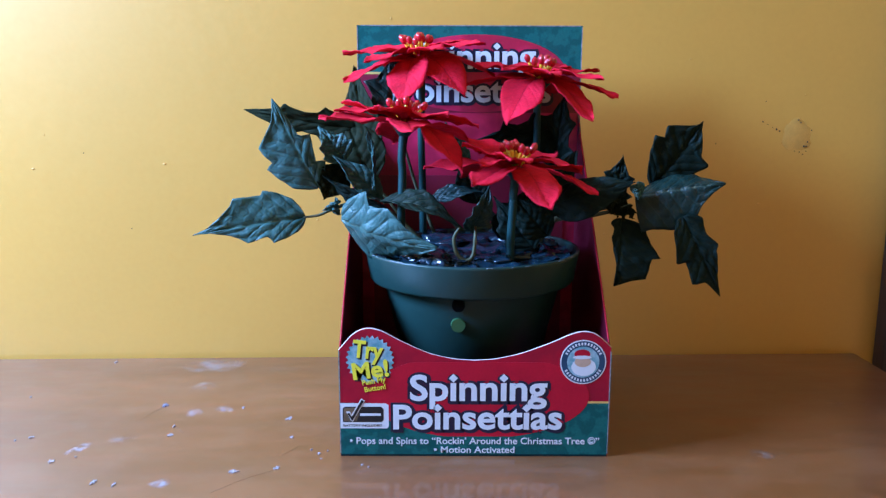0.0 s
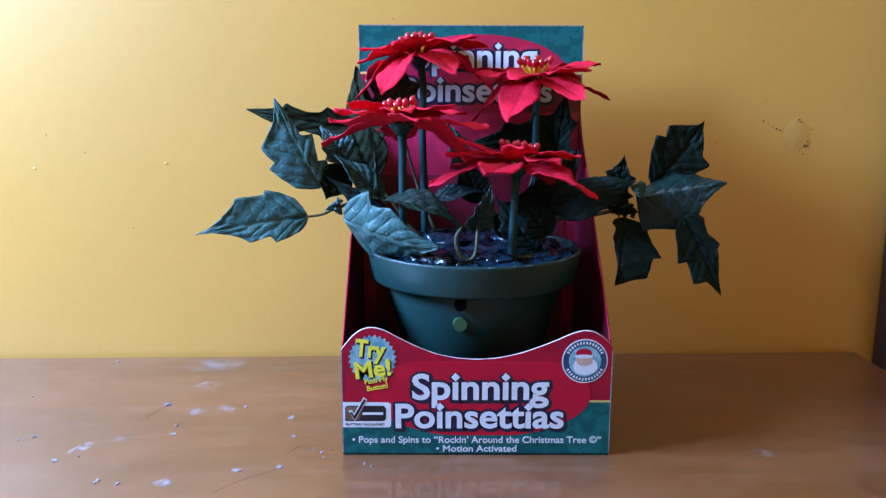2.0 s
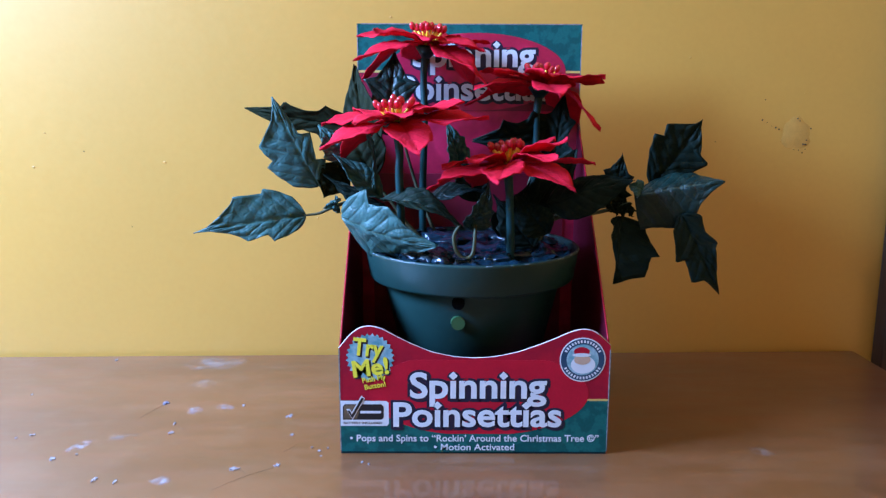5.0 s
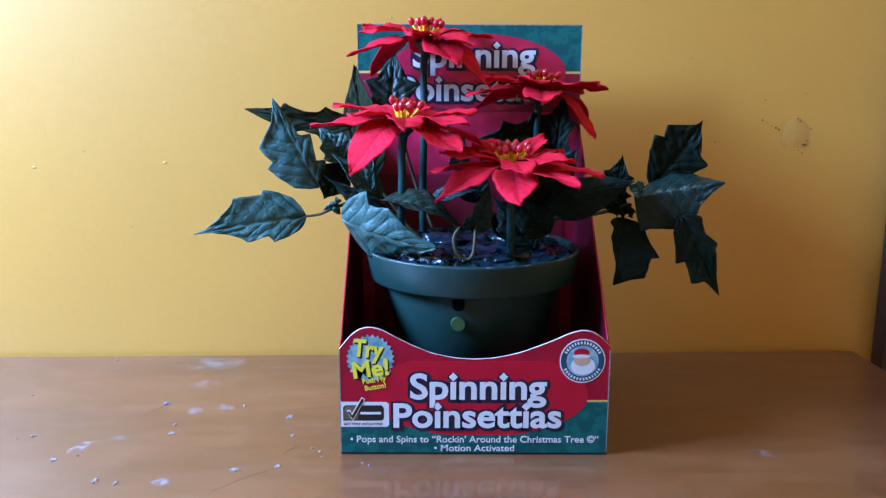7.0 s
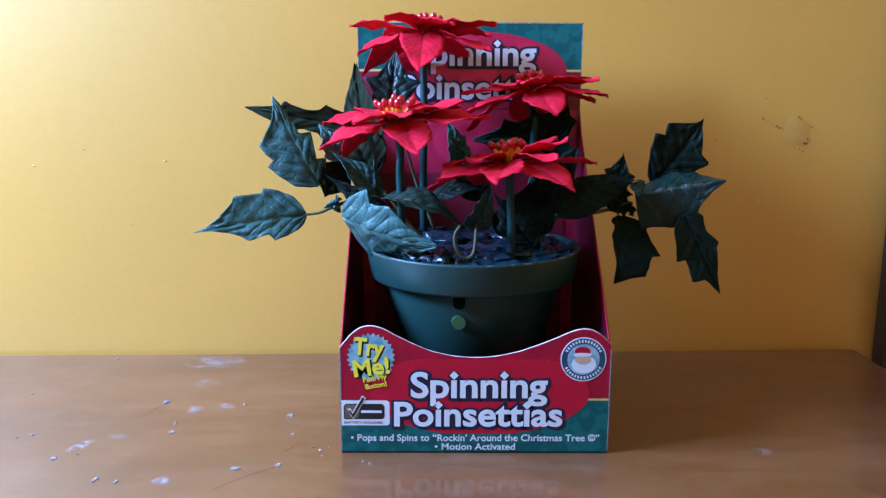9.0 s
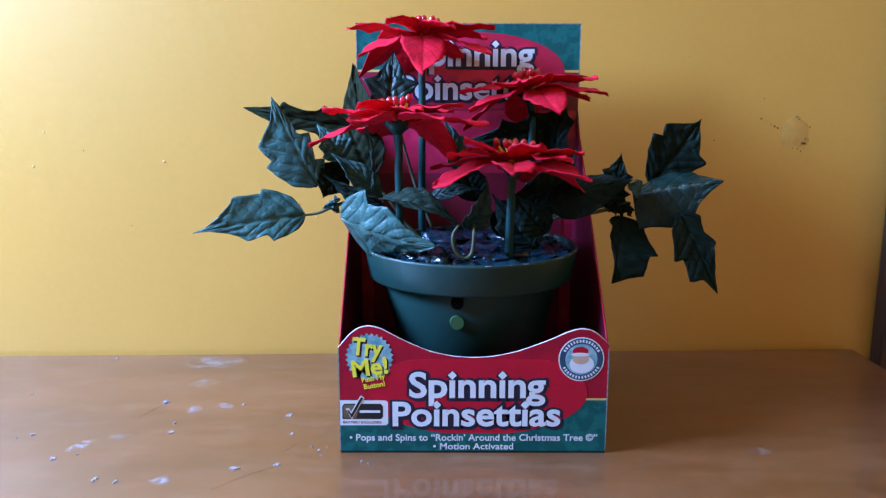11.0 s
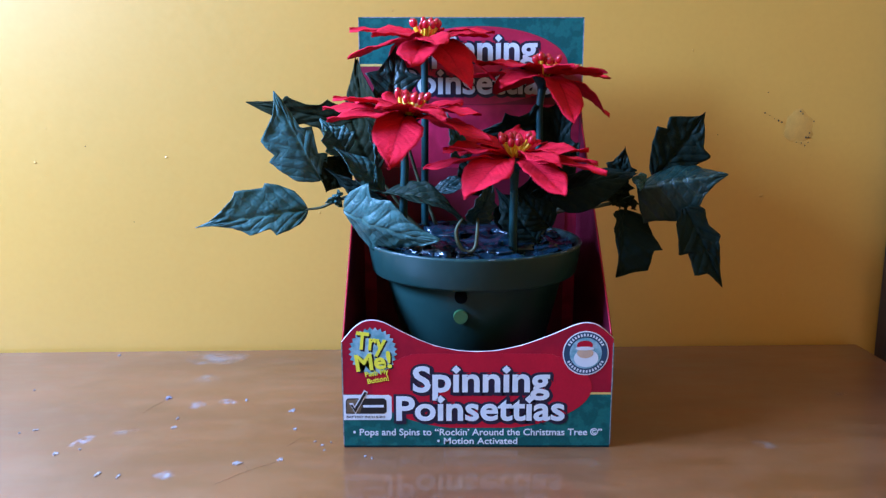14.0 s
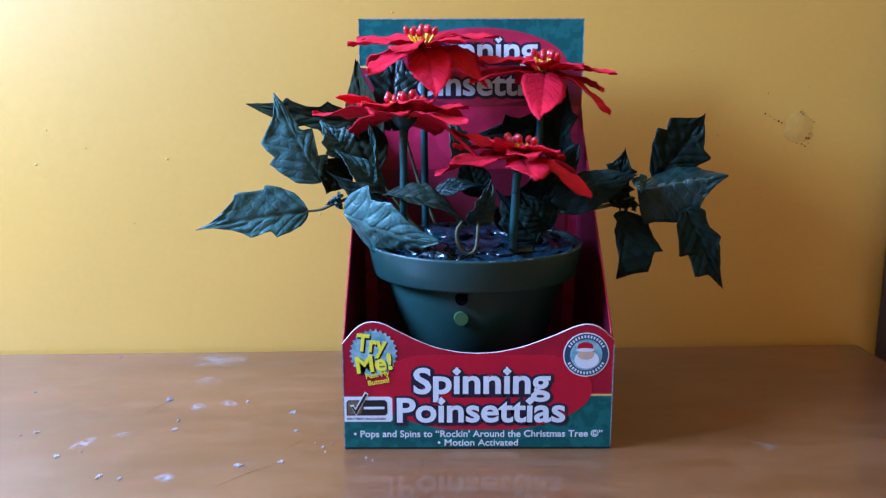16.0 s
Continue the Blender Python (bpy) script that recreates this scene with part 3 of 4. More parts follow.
def display_box():
    ob = thing("display_box", (0, DEEP / 2, 0), "red and teal printed cardboard display box, open-fronted, with white lettering", "display box")
    T = 0.002
    bm = bmesh.new()
    box(bm, (-W2, 0.0005, 0.0005), (W2, DEEP, 0.0025))
    part("base", bm, MAROON, ob)
    # front panel with a waved top edge
    wave = ((-0.120, 0.099), (-0.116, 0.104), (-0.109, 0.112), (-0.101, 0.1175), (-0.092, 0.119), (-0.082, 0.1165), (-0.070, 0.110), (-0.055, 0.1025), (-0.038, 0.0955), (-0.018, 0.0912), (0.0, 0.0900),
            (0.018, 0.0912), (0.038, 0.0955), (0.055, 0.1015), (0.070, 0.1075), (0.083, 0.1135), (0.094, 0.1165), (0.103, 0.1155), (0.110, 0.1115), (0.116, 0.106), (0.120, 0.102))
    front = part("front_panel", plate([(-W2, 0.0)] + list(wave) + [(W2, 0.0)], T, T), DEEPRED, ob)
    link_mesh("cut_edge", tube([(x, T / 2, z) for x, z in wave], [0.0006] * len(wave), 6, 3), CUT, front, "pale raw card edge")
    part("teal_band", plate([(-W2 + 0.0004, 0.0004), (W2 - 0.0004, 0.0004), (W2 - 0.0004, 0.0505), (-W2 + 0.0004, 0.0505)], 0.0, 0.00015), TEAL, front)
    # painted strip for the shadow gap between box and table
    part("bottom_shade", plate([(-W2 + 0.0006, 0.0001), (W2 - 0.0006, 0.0001), (W2 - 0.0006, 0.0019), (-W2 + 0.0006, 0.0019)], 0.0, 0.00022), GAP_SHADE, front, "dark strip painted as the contact shadow at the card's bottom edge")
    part("gold_stripe", plate([(0.080, 0.0505), (W2 - 0.0004, 0.0505), (W2 - 0.0004, 0.0523), (0.080, 0.0523)], 0.0, 0.00017), GOLD, front)
    part("red_oval", plate(oval(0.004, 0.057, 0.098, 0.040, hi=0.0885, lo=0.019), 0.0, 0.00025), RED, front)
    # back panel with its header
    bm = bmesh.new()
    box(bm, (-W2, DEEP - T, 0.0), (W2, DEEP, TALL), 0.0006)
    back = part("back_panel", bm, MAGENTA, ob)
    yb = DEEP - T
    part("teal_band", plate([(-W2 + 0.0004, 0.343), (W2 - 0.0004, 0.343), (W2 - 0.0004, TALL - 0.0006), (-W2 + 0.0004, TALL - 0.0006)], yb, 0.0002), TEAL, back)
    part("gold_stripe", plate([(-W2 + 0.0004, 0.3405), (W2 - 0.0004, 0.3405), (W2 - 0.0004, 0.343), (-W2 + 0.0004, 0.343)], yb, 0.00022), GOLD, back)
    part("maroon_band", plate([(-W2 + 0.0004, 0.300), (W2 - 0.0004, 0.300), (W2 - 0.0004, 0.3405), (-W2 + 0.0004, 0.3405)], yb, 0.0001), MAROON, back)
    part("red_oval", plate(oval(0.008, 0.3415, 0.096, 0.041), yb, 0.0003), MAGENTA, back)
    bm = bmesh.new()
    box(bm, (-W2 - 0.0004, DEEP - T - 0.0003, TALL - 0.0008), (W2 + 0.0004, DEEP + 0.0004, TALL + 0.0006))
    part("top_fold", bm, TEAL, back, "teal folded top edge")
    bm = bmesh.new()
    box(bm, (-0.105, DEEP - T - 0.0016, 0.0), (0.105, DEEP - T - 0.0004, 0.232))
    part("inner_flap", bm, MAROON, ob)
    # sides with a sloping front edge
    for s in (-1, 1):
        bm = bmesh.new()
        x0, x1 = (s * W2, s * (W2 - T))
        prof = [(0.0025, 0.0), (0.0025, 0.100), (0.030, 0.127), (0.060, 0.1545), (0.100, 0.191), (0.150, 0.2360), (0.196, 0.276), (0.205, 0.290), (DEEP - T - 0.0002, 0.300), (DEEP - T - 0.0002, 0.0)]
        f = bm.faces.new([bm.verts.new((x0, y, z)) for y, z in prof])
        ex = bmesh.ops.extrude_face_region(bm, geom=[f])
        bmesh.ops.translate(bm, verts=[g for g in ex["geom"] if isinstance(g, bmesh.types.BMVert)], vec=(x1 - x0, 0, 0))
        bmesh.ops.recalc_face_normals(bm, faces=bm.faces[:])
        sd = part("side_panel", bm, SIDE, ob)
        link_mesh("cut_edge", tube([((x0 + x1) / 2, y, z) for y, z in prof[1:8]], [0.0009] * 7, 6, 3), RED, sd)
    # worn pale corners of the card
    for s in (-1, 1):
        x0, x1 = sorted((s * (W2 + 0.0003), s * (W2 - 0.0006)))
        bm = bmesh.new()
        box(bm, (x0, -0.0002, 0.003), (x1, 0.0006, 0.0985))
        part("worn_edge", bm, WORN, front, "pale worn edge of the card")
        bm = bmesh.new()
        box(bm, (x0, yb - 0.0005, 0.312), (x1, yb + 0.0004, TALL - 0.0012))
        part("worn_edge", bm, WORN, back, "pale worn edge of the card")
    bm = bmesh.new()
    box(bm, (-W2 + 0.004, yb - 0.0006, TALL - 0.0002), (W2 - 0.002, yb + 0.0004, TALL + 0.0008))
    part("worn_edge", bm, WORN, back, "pale worn edge of the card")
    # titles
    for host, y, rows in ((front, -0.00025, (("Spinning", -0.0575, 0.0645, 0.0535, 0.0235), ("Poinsettias", -0.0725, 0.0785, 0.0265, 0.0225))),
                          (back, yb - 0.0003, (("Spinning", -0.061, 0.071, 0.3475, 0.026), ("Poinsettias", -0.076, 0.088, 0.312, 0.025)))):
        for body, x0, x1, z0, cap in rows:
            part("title_shadow", letters(body, x0, x1, z0, cap, y, 0.035, widen=0.065, extrude=0.00012, diamond=0.0066), NAVY, host, "navy outline of the title")
            part("title_shadow", letters(body, x0 + 0.0014, x1 + 0.0014, z0 - 0.0014, cap, y - 0.00002, 0.035, widen=0.05, extrude=0.00012, diamond=0.0058), NAVY, host, "navy outline of the title")
            part("title", letters(body, x0, x1, z0, cap, y - 0.0002, 0.024, extrude=0.0002, diamond=0.0040), WHITE, host, "white title lettering")
    part("caption", letters("\u2022 Pops and Spins to \u201cRockin\u2019 Around the Christmas Tree \u00a9\u201d", -0.1115, 0.1125, 0.0118, 0.0062, -0.00025, 0.012), WHITE, front, "white caption lettering")
    part("caption", letters("\u2022 Motion Activated", -0.036, 0.0365, 0.0034, 0.0060, -0.00025, 0.012), WHITE, front, "white caption lettering")
    # starburst
    c = (-0.0925, 0.0905)
    star = [(c[0] + r * math.cos(a), c[1] + r * 1.05 * math.sin(a)) for a, r in [(2 * math.pi * k / 56, 0.0215 if k % 2 else 0.0190) for k in range(56)]]
    burst = part("starburst", plate(star, 0.0, 0.0004), SKYBLUE, front, "pale blue zigzag starburst")
    for body, x0, x1, z0, cap, sl in (("Try", -0.1085, -0.0815, 0.0925, 0.0155, -6), ("Me!", -0.1075, -0.0755, 0.0745, 0.0150, 7)):
        pv = ((x0 + x1) / 2, 0, z0)
        part("slogan_shadow", letters(body, x0 + 0.0012, x1 + 0.0012, z0 - 0.0012, cap, -0.0004, 0.05, slant=sl, pivot=pv, extrude=0.0001), NAVY, burst)
        part("slogan", letters(body, x0, x1, z0, cap, -0.0006, 0.03, slant=sl, pivot=pv), YELLOW, burst, "yellow lettering")
    for body, x0, x1, z0 in (("Push My", -0.0995, -0.0785, 0.0690), ("Button!", -0.0975, -0.0785, 0.0625)):
        part("slogan", letters(body, x0, x1, z0, 0.0046, -0.0006, 0.02, slant=10, pivot=((x0 + x1) / 2, 0, z0)), YELLOW, burst, "yellow lettering")
    # battery sign, plain shapes
    sign = part("battery_sign", plate([(-0.1195, 0.0265), (-0.078, 0.0265), (-0.0765, 0.0285), (-0.0765, 0.0485), (-0.079, 0.0502), (-0.1195, 0.0502)], 0.0, 0.0003), WHITE, front, "white sign with a black block and a tick")
    part("block", plate([(-0.1175, 0.0325), (-0.083, 0.0325), (-0.081, 0.0345), (-0.081, 0.0445), (-0.083, 0.0470), (-0.1155, 0.0470), (-0.1175, 0.0450)], -0.0003, 0.0001), BLACK, sign)
    part("panel", plate([(-0.1165, 0.0335), (-0.1050, 0.0335), (-0.1030, 0.0395), (-0.1050, 0.0460), (-0.1150, 0.0460), (-0.1165, 0.0445)], -0.0004, 0.0001), BRONZE, sign)
    part("tick_edge", plate([(-0.1145, 0.0425), (-0.1113, 0.0428), (-0.1096, 0.0395), (-0.1008, 0.0550), (-0.0975, 0.0527), (-0.1089, 0.0322)], -0.00045, 0.0001), WHITE, sign)
    part("tick", plate([(-0.1135, 0.041), (-0.1115, 0.0412), (-0.1095, 0.0375), (-0.1005, 0.0535), (-0.0985, 0.0525), (-0.1090, 0.0335)], -0.0006, 0.0001), BLACK, sign)
    part("bar", plate([(-0.1020, 0.0385), (-0.0835, 0.0385), (-0.0835, 0.0408), (-0.1020, 0.0408)], -0.0005, 0.0001), WHITE, sign)
    part("lettering", letters("BATTERY INCLUDED", -0.1170, -0.0825, 0.0283, 0.0021, -0.0003, 0.02, extrude=0.0001), BLACK, sign)
    # round badge, plain shapes
    b = (0.0955, 0.0890)
    badge = part("badge", plate(oval(*b, 0.0203, 0.0203), 0.0, 0.0003), WHITE, front, "round badge with a blue ring")
    part("ring", plate(oval(*b, 0.0193, 0.0193), -0.0003, 0.0001), RINGBLUE, badge)
    part("disc", plate(oval(*b, 0.0142, 0.0142), -0.0004, 0.0001), SKYBLUE, badge)
    part("plain_shape", plate(oval(b[0] + 0.0005, b[1] - 0.0045, 0.0108, 0.0082), -0.0005, 0.0001), WHITE, badge)
    part("plain_shape", plate(oval(b[0] - 0.0005, b[1] + 0.0002, 0.0072, 0.0046), -0.0006, 0.0001), SKIN, badge)
    part("plain_shape", plate(oval(b[0] - 0.0010, b[1] + 0.0075, 0.0070, 0.0042), -0.0005, 0.0001), RED, badge)
    part("plain_shape", plate(oval(b[0] - 0.0010, b[1] + 0.0045, 0.0082, 0.0017), -0.0007, 0.0001), WHITE, badge)
    for up in (1, -1):
        for k in range(14):
            a = radians(90 * up) + radians(-62 + 124 * k / 13)
            cx, cz = b[0] + 0.0168 * math.cos(a), b[1] + 0.0168 * math.sin(a)
            d, t2 = Vector((math.cos(a), math.sin(a))), Vector((-math.sin(a), math.cos(a)))
            q = [Vector((cx, cz)) + d * i * 0.0012 + t2 * j * 0.00075 for i, j in ((-1, -1), (1, -1), (1, 1), (-1, 1))]
            part("bar", plate([tuple(p) for p in q], -0.0004, 0.0001), WHITE, badge)


display_box()

# ---- the potted plant ----
PC = Vector((0.0005, 0.1050, 0.0030))
plant = thing("artificial_plant", PC, "artificial red poinsettia in a green plastic pot inside the box", "potted plant")
pot = link_mesh("pot", lathe([(0.054, 0), (0.0845, 0.1260), (0.0868, 0.1365), (0.0882, 0.1385), (0.0955, 0.1392), (0.0990, 0.1402), (0.1006, 0.1425), (0.1038, 0.1635), (0.1048, 0.1675), (0.1050, 0.1692), (0.1040, 0.1704), (0.1022, 0.1704), (0.1012, 0.1685), (0.0985, 0.146), (0.0980, 0.150), (0.0, 0.150)], PC, 96), POT, plant, "matt dark green plastic pot with a broad rim")


def pot_fittings():
    bm = bmesh.new()
    yb = PC.y - 0.0808
    bmesh.ops.create_cone(bm, cap_ends=True, segments=32, radius1=0.0070, radius2=0.0062, depth=0.010, matrix=Matrix.Translation((-0.0145, yb + 0.001, 0.1160)) @ Matrix.Rotation(radians(90), 4, "X"))
    part("button", bm, BUTTON, pot, "round light green push button", smooth=False)
    # no real recess: a solid disc whose black colour gives the hole's dark
    bm = bmesh.new()
    bmesh.ops.create_cone(bm, cap_ends=True, segments=28, radius1=0.0056, radius2=0.0056, depth=0.009, matrix=Matrix.Translation((-0.0145, PC.y - 0.0852, 0.1355)) @ Matrix.Rotation(radians(90), 4, "X"))
    part("sensor_hole", bm, HOLE, pot, "round sensor hole, a solid disc painted black for its dark inside")
    # pale scuffs along the rim's edge
    rnd = random.Random(21)
    for k in range(16):
        a0 = radians(rnd.uniform(205, 345))
        span = rnd.uniform(0.02, 0.11)
        arc = [(PC.x + 0.1047 * math.cos(a0 + span * i / 4), PC.y + 0.1047 * math.sin(a0 + span * i / 4), PC.z + 0.1698) for i in range(5)]
        link_mesh("rim_scuff", tube(arc, [0.0001, 0.0005, 0.0004, 0.0005, 0.0001], 6, 2), WORN, pot, "pale scuff on the rim")
    # crinkled dark filling
    rnd = random.Random(3)
    bm = bmesh.new()
    n = 72
    grid = {}
    for i in range(n + 1):
        for j in range(n + 1):
            x, y = (2 * i / n - 1) * 0.0985, (2 * j / n - 1) * 0.0985
            r = math.hypot(x, y)
            if r <= 0.0985:
                z = 0.160 + 0.007 * (1 - 2 * abs(noise.noise((x * 30, y * 30, 1)))) + 0.004 * (1 - 2 * abs(noise.noise((x * 70, y * 70, 3)))) + 0.006 * noise.noise((x * 26, y * 26, 5)) - 0.05 * max(0, r - 0.075)
                grid[i, j] = bm.verts.new((PC.x + x, PC.y + y, PC.z + z))
    for i in range(n):
        for j in range(n):
            q = [grid.get(k) for k in ((i, j), (i + 1, j), (i + 1, j + 1), (i, j + 1))]
            if all(q):
                bm.faces.new(q[:3])
                bm.faces.new((q[0], q[2], q[3]))
    ob = part("filling", bm, FOIL, plant, "glossy dark crinkled plastic filling", smooth=True)
    rnd = random.Random(8)
    for k in range(15):
        a, r = rnd.uniform(0, 6.28), rnd.uniform(0.03, 0.085)
        if k < 8:
            a, r = rnd.uniform(-2.6, -1.2), rnd.uniform(0.045, 0.082)
        c = Vector((PC.x + r * math.cos(a), PC.y + r * math.sin(a), PC.z + 0.168))
        bm = bmesh.new()
        bmesh.ops.create_icosphere(bm, subdivisions=4, radius=rnd.uniform(0.010, 0.019), matrix=Matrix.Translation(c) @ Matrix.Rotation(rnd.uniform(0, 3), 4, "Z") @ Matrix.Diagonal((1.6, 0.8, 0.45, 1)))
        for v in bm.verts:
            q = v.co * 130
            ridge = (1 - abs(noise.noise(q))) ** 3 * 0.5 + (1 - abs(noise.noise(q * 2.3))) ** 3 * 0.22
            v.co += (v.co - c) * (0.8 * noise.noise(v.co * 70) + ridge - 0.3)
        part("crumple", bm, FOIL, ob, smooth=True)


pot_fittings()


def foliage():
    """Leaves by base, tip, width, the way they face, outline, bend, fold, material."""
    def twig(pts, r):
        return link_mesh("twig", tube(pts, r, 8, 5), TWIG, plant, "thin olive green twig")
    LT = twig([(-0.035, 0.10, 0.165), (-0.075, 0.095, 0.205), (-0.105, 0.09, 0.219), (-0.132, 0.085, 0.213), (-0.146, 0.082, 0.207), (-0.161, 0.08, 0.205)], [0.002, 0.002, 0.0018, 0.0019, 0.0014, 0.0011])
    LT2 = twig([(-0.06, 0.10, 0.19), (-0.09, 0.10, 0.228), (-0.112, 0.10, 0.226), (-0.128, 0.098, 0.231), (-0.140, 0.095, 0.234)], [0.0018, 0.0017, 0.0015, 0.0013, 0.001])
    RT = twig([(0.062, 0.11, 0.170), (0.078, 0.095, 0.199), (0.104, 0.085, 0.205), (0.132, 0.085, 0.211), (0.150, 0.08, 0.218)], [0.002, 0.002, 0.0019, 0.0019, 0.0013])
    RT2 = twig([(0.066, 0.12, 0.170), (0.085, 0.095, 0.206), (0.115, 0.09, 0.211), (0.140, 0.088, 0.216)], [0.002, 0.0019, 0.0017, 0.0015])
    MT = twig([(-0.013, 0.034, 0.204), (-0.0185, 0.033, 0.194), (-0.0165, 0.032, 0.181), (-0.009, 0.032, 0.1735), (-0.0015, 0.032, 0.178), (0.0005, 0.034, 0.196), (0.001, 0.042, 0.206)], [0.0012, 0.0016, 0.0019, 0.0020, 0.0018, 0.0015, 0.0012])
    BT = twig([(-0.03, 0.16, 0.16), (-0.055, 0.17, 0.22), (-0.075, 0.175, 0.29)], [0.002, 0.0018, 0.0012])
    CT = twig([(0.05, 0.15, 0.16), (0.06, 0.16, 0.22), (0.075, 0.165, 0.27)], [0.002, 0.0018, 0.0012])
    F = (0, -1, 0.25)
    rows = (
        # by the west side
        (LT, (-0.159, 0.080, 0.205), (-0.259, 0.055, 0.192), 0.062, (0.0, -1, 0.35), L_LOW, 0.005, 0.05, LEAF),
        (LT2, (-0.147, 0.092, 0.232), (-0.186, 0.075, 0.316), 0.074, (-0.1, -1, 0.15), L_BIG, 0.008, -0.15, LEAF),
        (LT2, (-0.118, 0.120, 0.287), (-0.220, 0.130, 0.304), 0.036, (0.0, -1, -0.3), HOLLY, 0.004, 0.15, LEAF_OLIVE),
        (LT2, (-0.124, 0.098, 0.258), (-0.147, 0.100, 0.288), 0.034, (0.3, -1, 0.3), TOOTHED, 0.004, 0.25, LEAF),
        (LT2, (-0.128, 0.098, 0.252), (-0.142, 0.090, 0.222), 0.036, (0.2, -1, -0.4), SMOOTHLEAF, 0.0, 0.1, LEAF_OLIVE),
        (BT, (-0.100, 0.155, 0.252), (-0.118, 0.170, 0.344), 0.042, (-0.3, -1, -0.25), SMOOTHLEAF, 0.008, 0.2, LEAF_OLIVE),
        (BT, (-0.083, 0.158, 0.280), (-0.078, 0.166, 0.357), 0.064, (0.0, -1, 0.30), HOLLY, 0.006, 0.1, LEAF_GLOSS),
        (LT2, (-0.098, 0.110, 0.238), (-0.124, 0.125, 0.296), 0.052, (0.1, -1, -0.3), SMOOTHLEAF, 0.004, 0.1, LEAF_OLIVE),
        (LT2, (-0.088, 0.085, 0.222), (-0.130, 0.080, 0.262), 0.026, (0.2, -0.9, 0.7), SMOOTHLEAF, 0.004, 0.2, LEAF),
        (LT2, (-0.096, 0.080, 0.226), (-0.100, 0.078, 0.288), 0.006, (-0.8, -0.6, 0.3), SMOOTHLEAF, -0.006, 0.5, LEAF),
        (LT2, (-0.085, 0.085, 0.215), (-0.140, 0.088, 0.243), 0.022, (0.1, -0.7, -0.8), SMOOTHLEAF, 0.004, 0.2, LEAF_SHADED),
        (LT, (-0.122, 0.055, 0.207), (-0.034, 0.014, 0.188), 0.079, (-0.41, -0.76, -0.38), L_RIM, 0.008, -0.35, LEAF),
        # in the middle
        (MT, (-0.083, 0.055, 0.223), (-0.012, 0.036, 0.200), 0.026, (0.3, -0.55, 0.7), SMOOTHLEAF, 0.012, 0.4, LEAF_PALE_RIB),
        (MT, (-0.004, 0.042, 0.200), (0.012, 0.034, 0.240), 0.030, (0.45, -0.85, 0.0), TOOTHED, 0.006, 0.25, LEAF_MID),
        (MT, (-0.045, 0.110, 0.214), (0.012, 0.105, 0.225), 0.020, (0.0, -0.6, 0.9), SMOOTHLEAF, 0.008, 0.1, LEAF_MID),
        (CT, (-0.010, 0.150, 0.245), (-0.026, 0.140, 0.292), 0.028, (0.4, -1, 0.1), TOOTHED, 0.004, 0.2, LEAF),
        (CT, (0.005, 0.120, 0.215), (-0.010, 0.130, 0.252), 0.034, (0.2, -1, 0.1), SMOOTHLEAF, 0.004, 0.1, LEAF_SHADED),
        # leaves at the back of the east side, their shade put into the colour
        (CT, (0.085, 0.165, 0.285), (0.005, 0.155, 0.272), 0.046, (0, -1, -0.3), HOLLY, 0.006, 0.1, LEAF_SHADED),
        (CT, (0.088, 0.165, 0.245), (0.096, 0.160, 0.318), 0.038, (-0.4, -1, -0.2), HOLLY, 0.005, 0.1, LEAF_SHADED),
        (CT, (0.060, 0.130, 0.200), (0.105, 0.140, 0.262), 0.046, (0.3, -1, -0.2), SMOOTHLEAF, 0.005, 0.1, LEAF_SHADED),
        (RT2, (0.045, 0.100, 0.190), (0.075, 0.085, 0.235), 0.042, (0.1, -1, -0.2), TOOTHED, 0.005, 0.1, LEAF_SHADED),
        (RT2, (0.058, 0.085, 0.176), (0.022, 0.095, 0.222), 0.040, (-0.2, -1, -0.1), TOOTHED, 0.004, 0.1, LEAF_SHADED),
        (RT2, (0.030, 0.120, 0.180), (0.058, 0.125, 0.232), 0.044, (0.2, -1, -0.1), TOOTHED, 0.004, 0.1, LEAF_SHADED),
        (RT2, (0.070, 0.075, 0.190), (0.040, 0.070, 0.225), 0.034, (0.0, -1, -0.2), SMOOTHLEAF, 0.004, 0.1, LEAF_SHADED),
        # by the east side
        (RT, (0.073, 0.070, 0.219), (0.144, 0.058, 0.241), 0.044, (0.1, -0.8, 0.6), SMOOTHLEAF, 0.006, -0.5, LEAF_SHADED),
        (RT2, (0.134, 0.095, 0.216), (0.141, 0.085, 0.262), 0.034, (0.0, -1, -0.2), HOLLY, 0.003, 0.1, LEAF_SHADED),
        (RT, (0.174, 0.098, 0.233), (0.218, 0.094, 0.296), 0.064, (0.1, -1, 0.0), R_TOP, 0.004, 0.1, LEAF_SHADED),
        (RT, (0.151, 0.072, 0.227), (0.231, 0.058, 0.241), 0.060, (0.0, -0.80, 0.62), R_MID, 0.003, -0.72, LEAF_GLOSS),
        (RT, (0.156, 0.068, 0.230), (0.1435, 0.060, 0.238), 0.018, (-0.4, -0.8, 0.5), SMOOTHLEAF, 0.005, -0.2, LEAF),
        (RT, (0.193, 0.058, 0.210), (0.229, 0.048, 0.137), 0.052, (0.1, -1, 0.1), R_LOW, 0.003, 0.1, LEAF_SHADED),
        (RT, (0.142, 0.080, 0.205), (0.134, 0.066, 0.142), 0.078, (0.1, -1, -0.1), R_HANG, 0.003, 0.1, LEAF_SHADED),
    )
    for k, (host, b, t, w, f, o, bend, fold, m) in enumerate(rows):
        link_mesh("leaf", leaf_mesh(b, t, w, f, o, bend, fold, seed=k), m, host)
    # buds where the twigs fork
    rnd = random.Random(5)
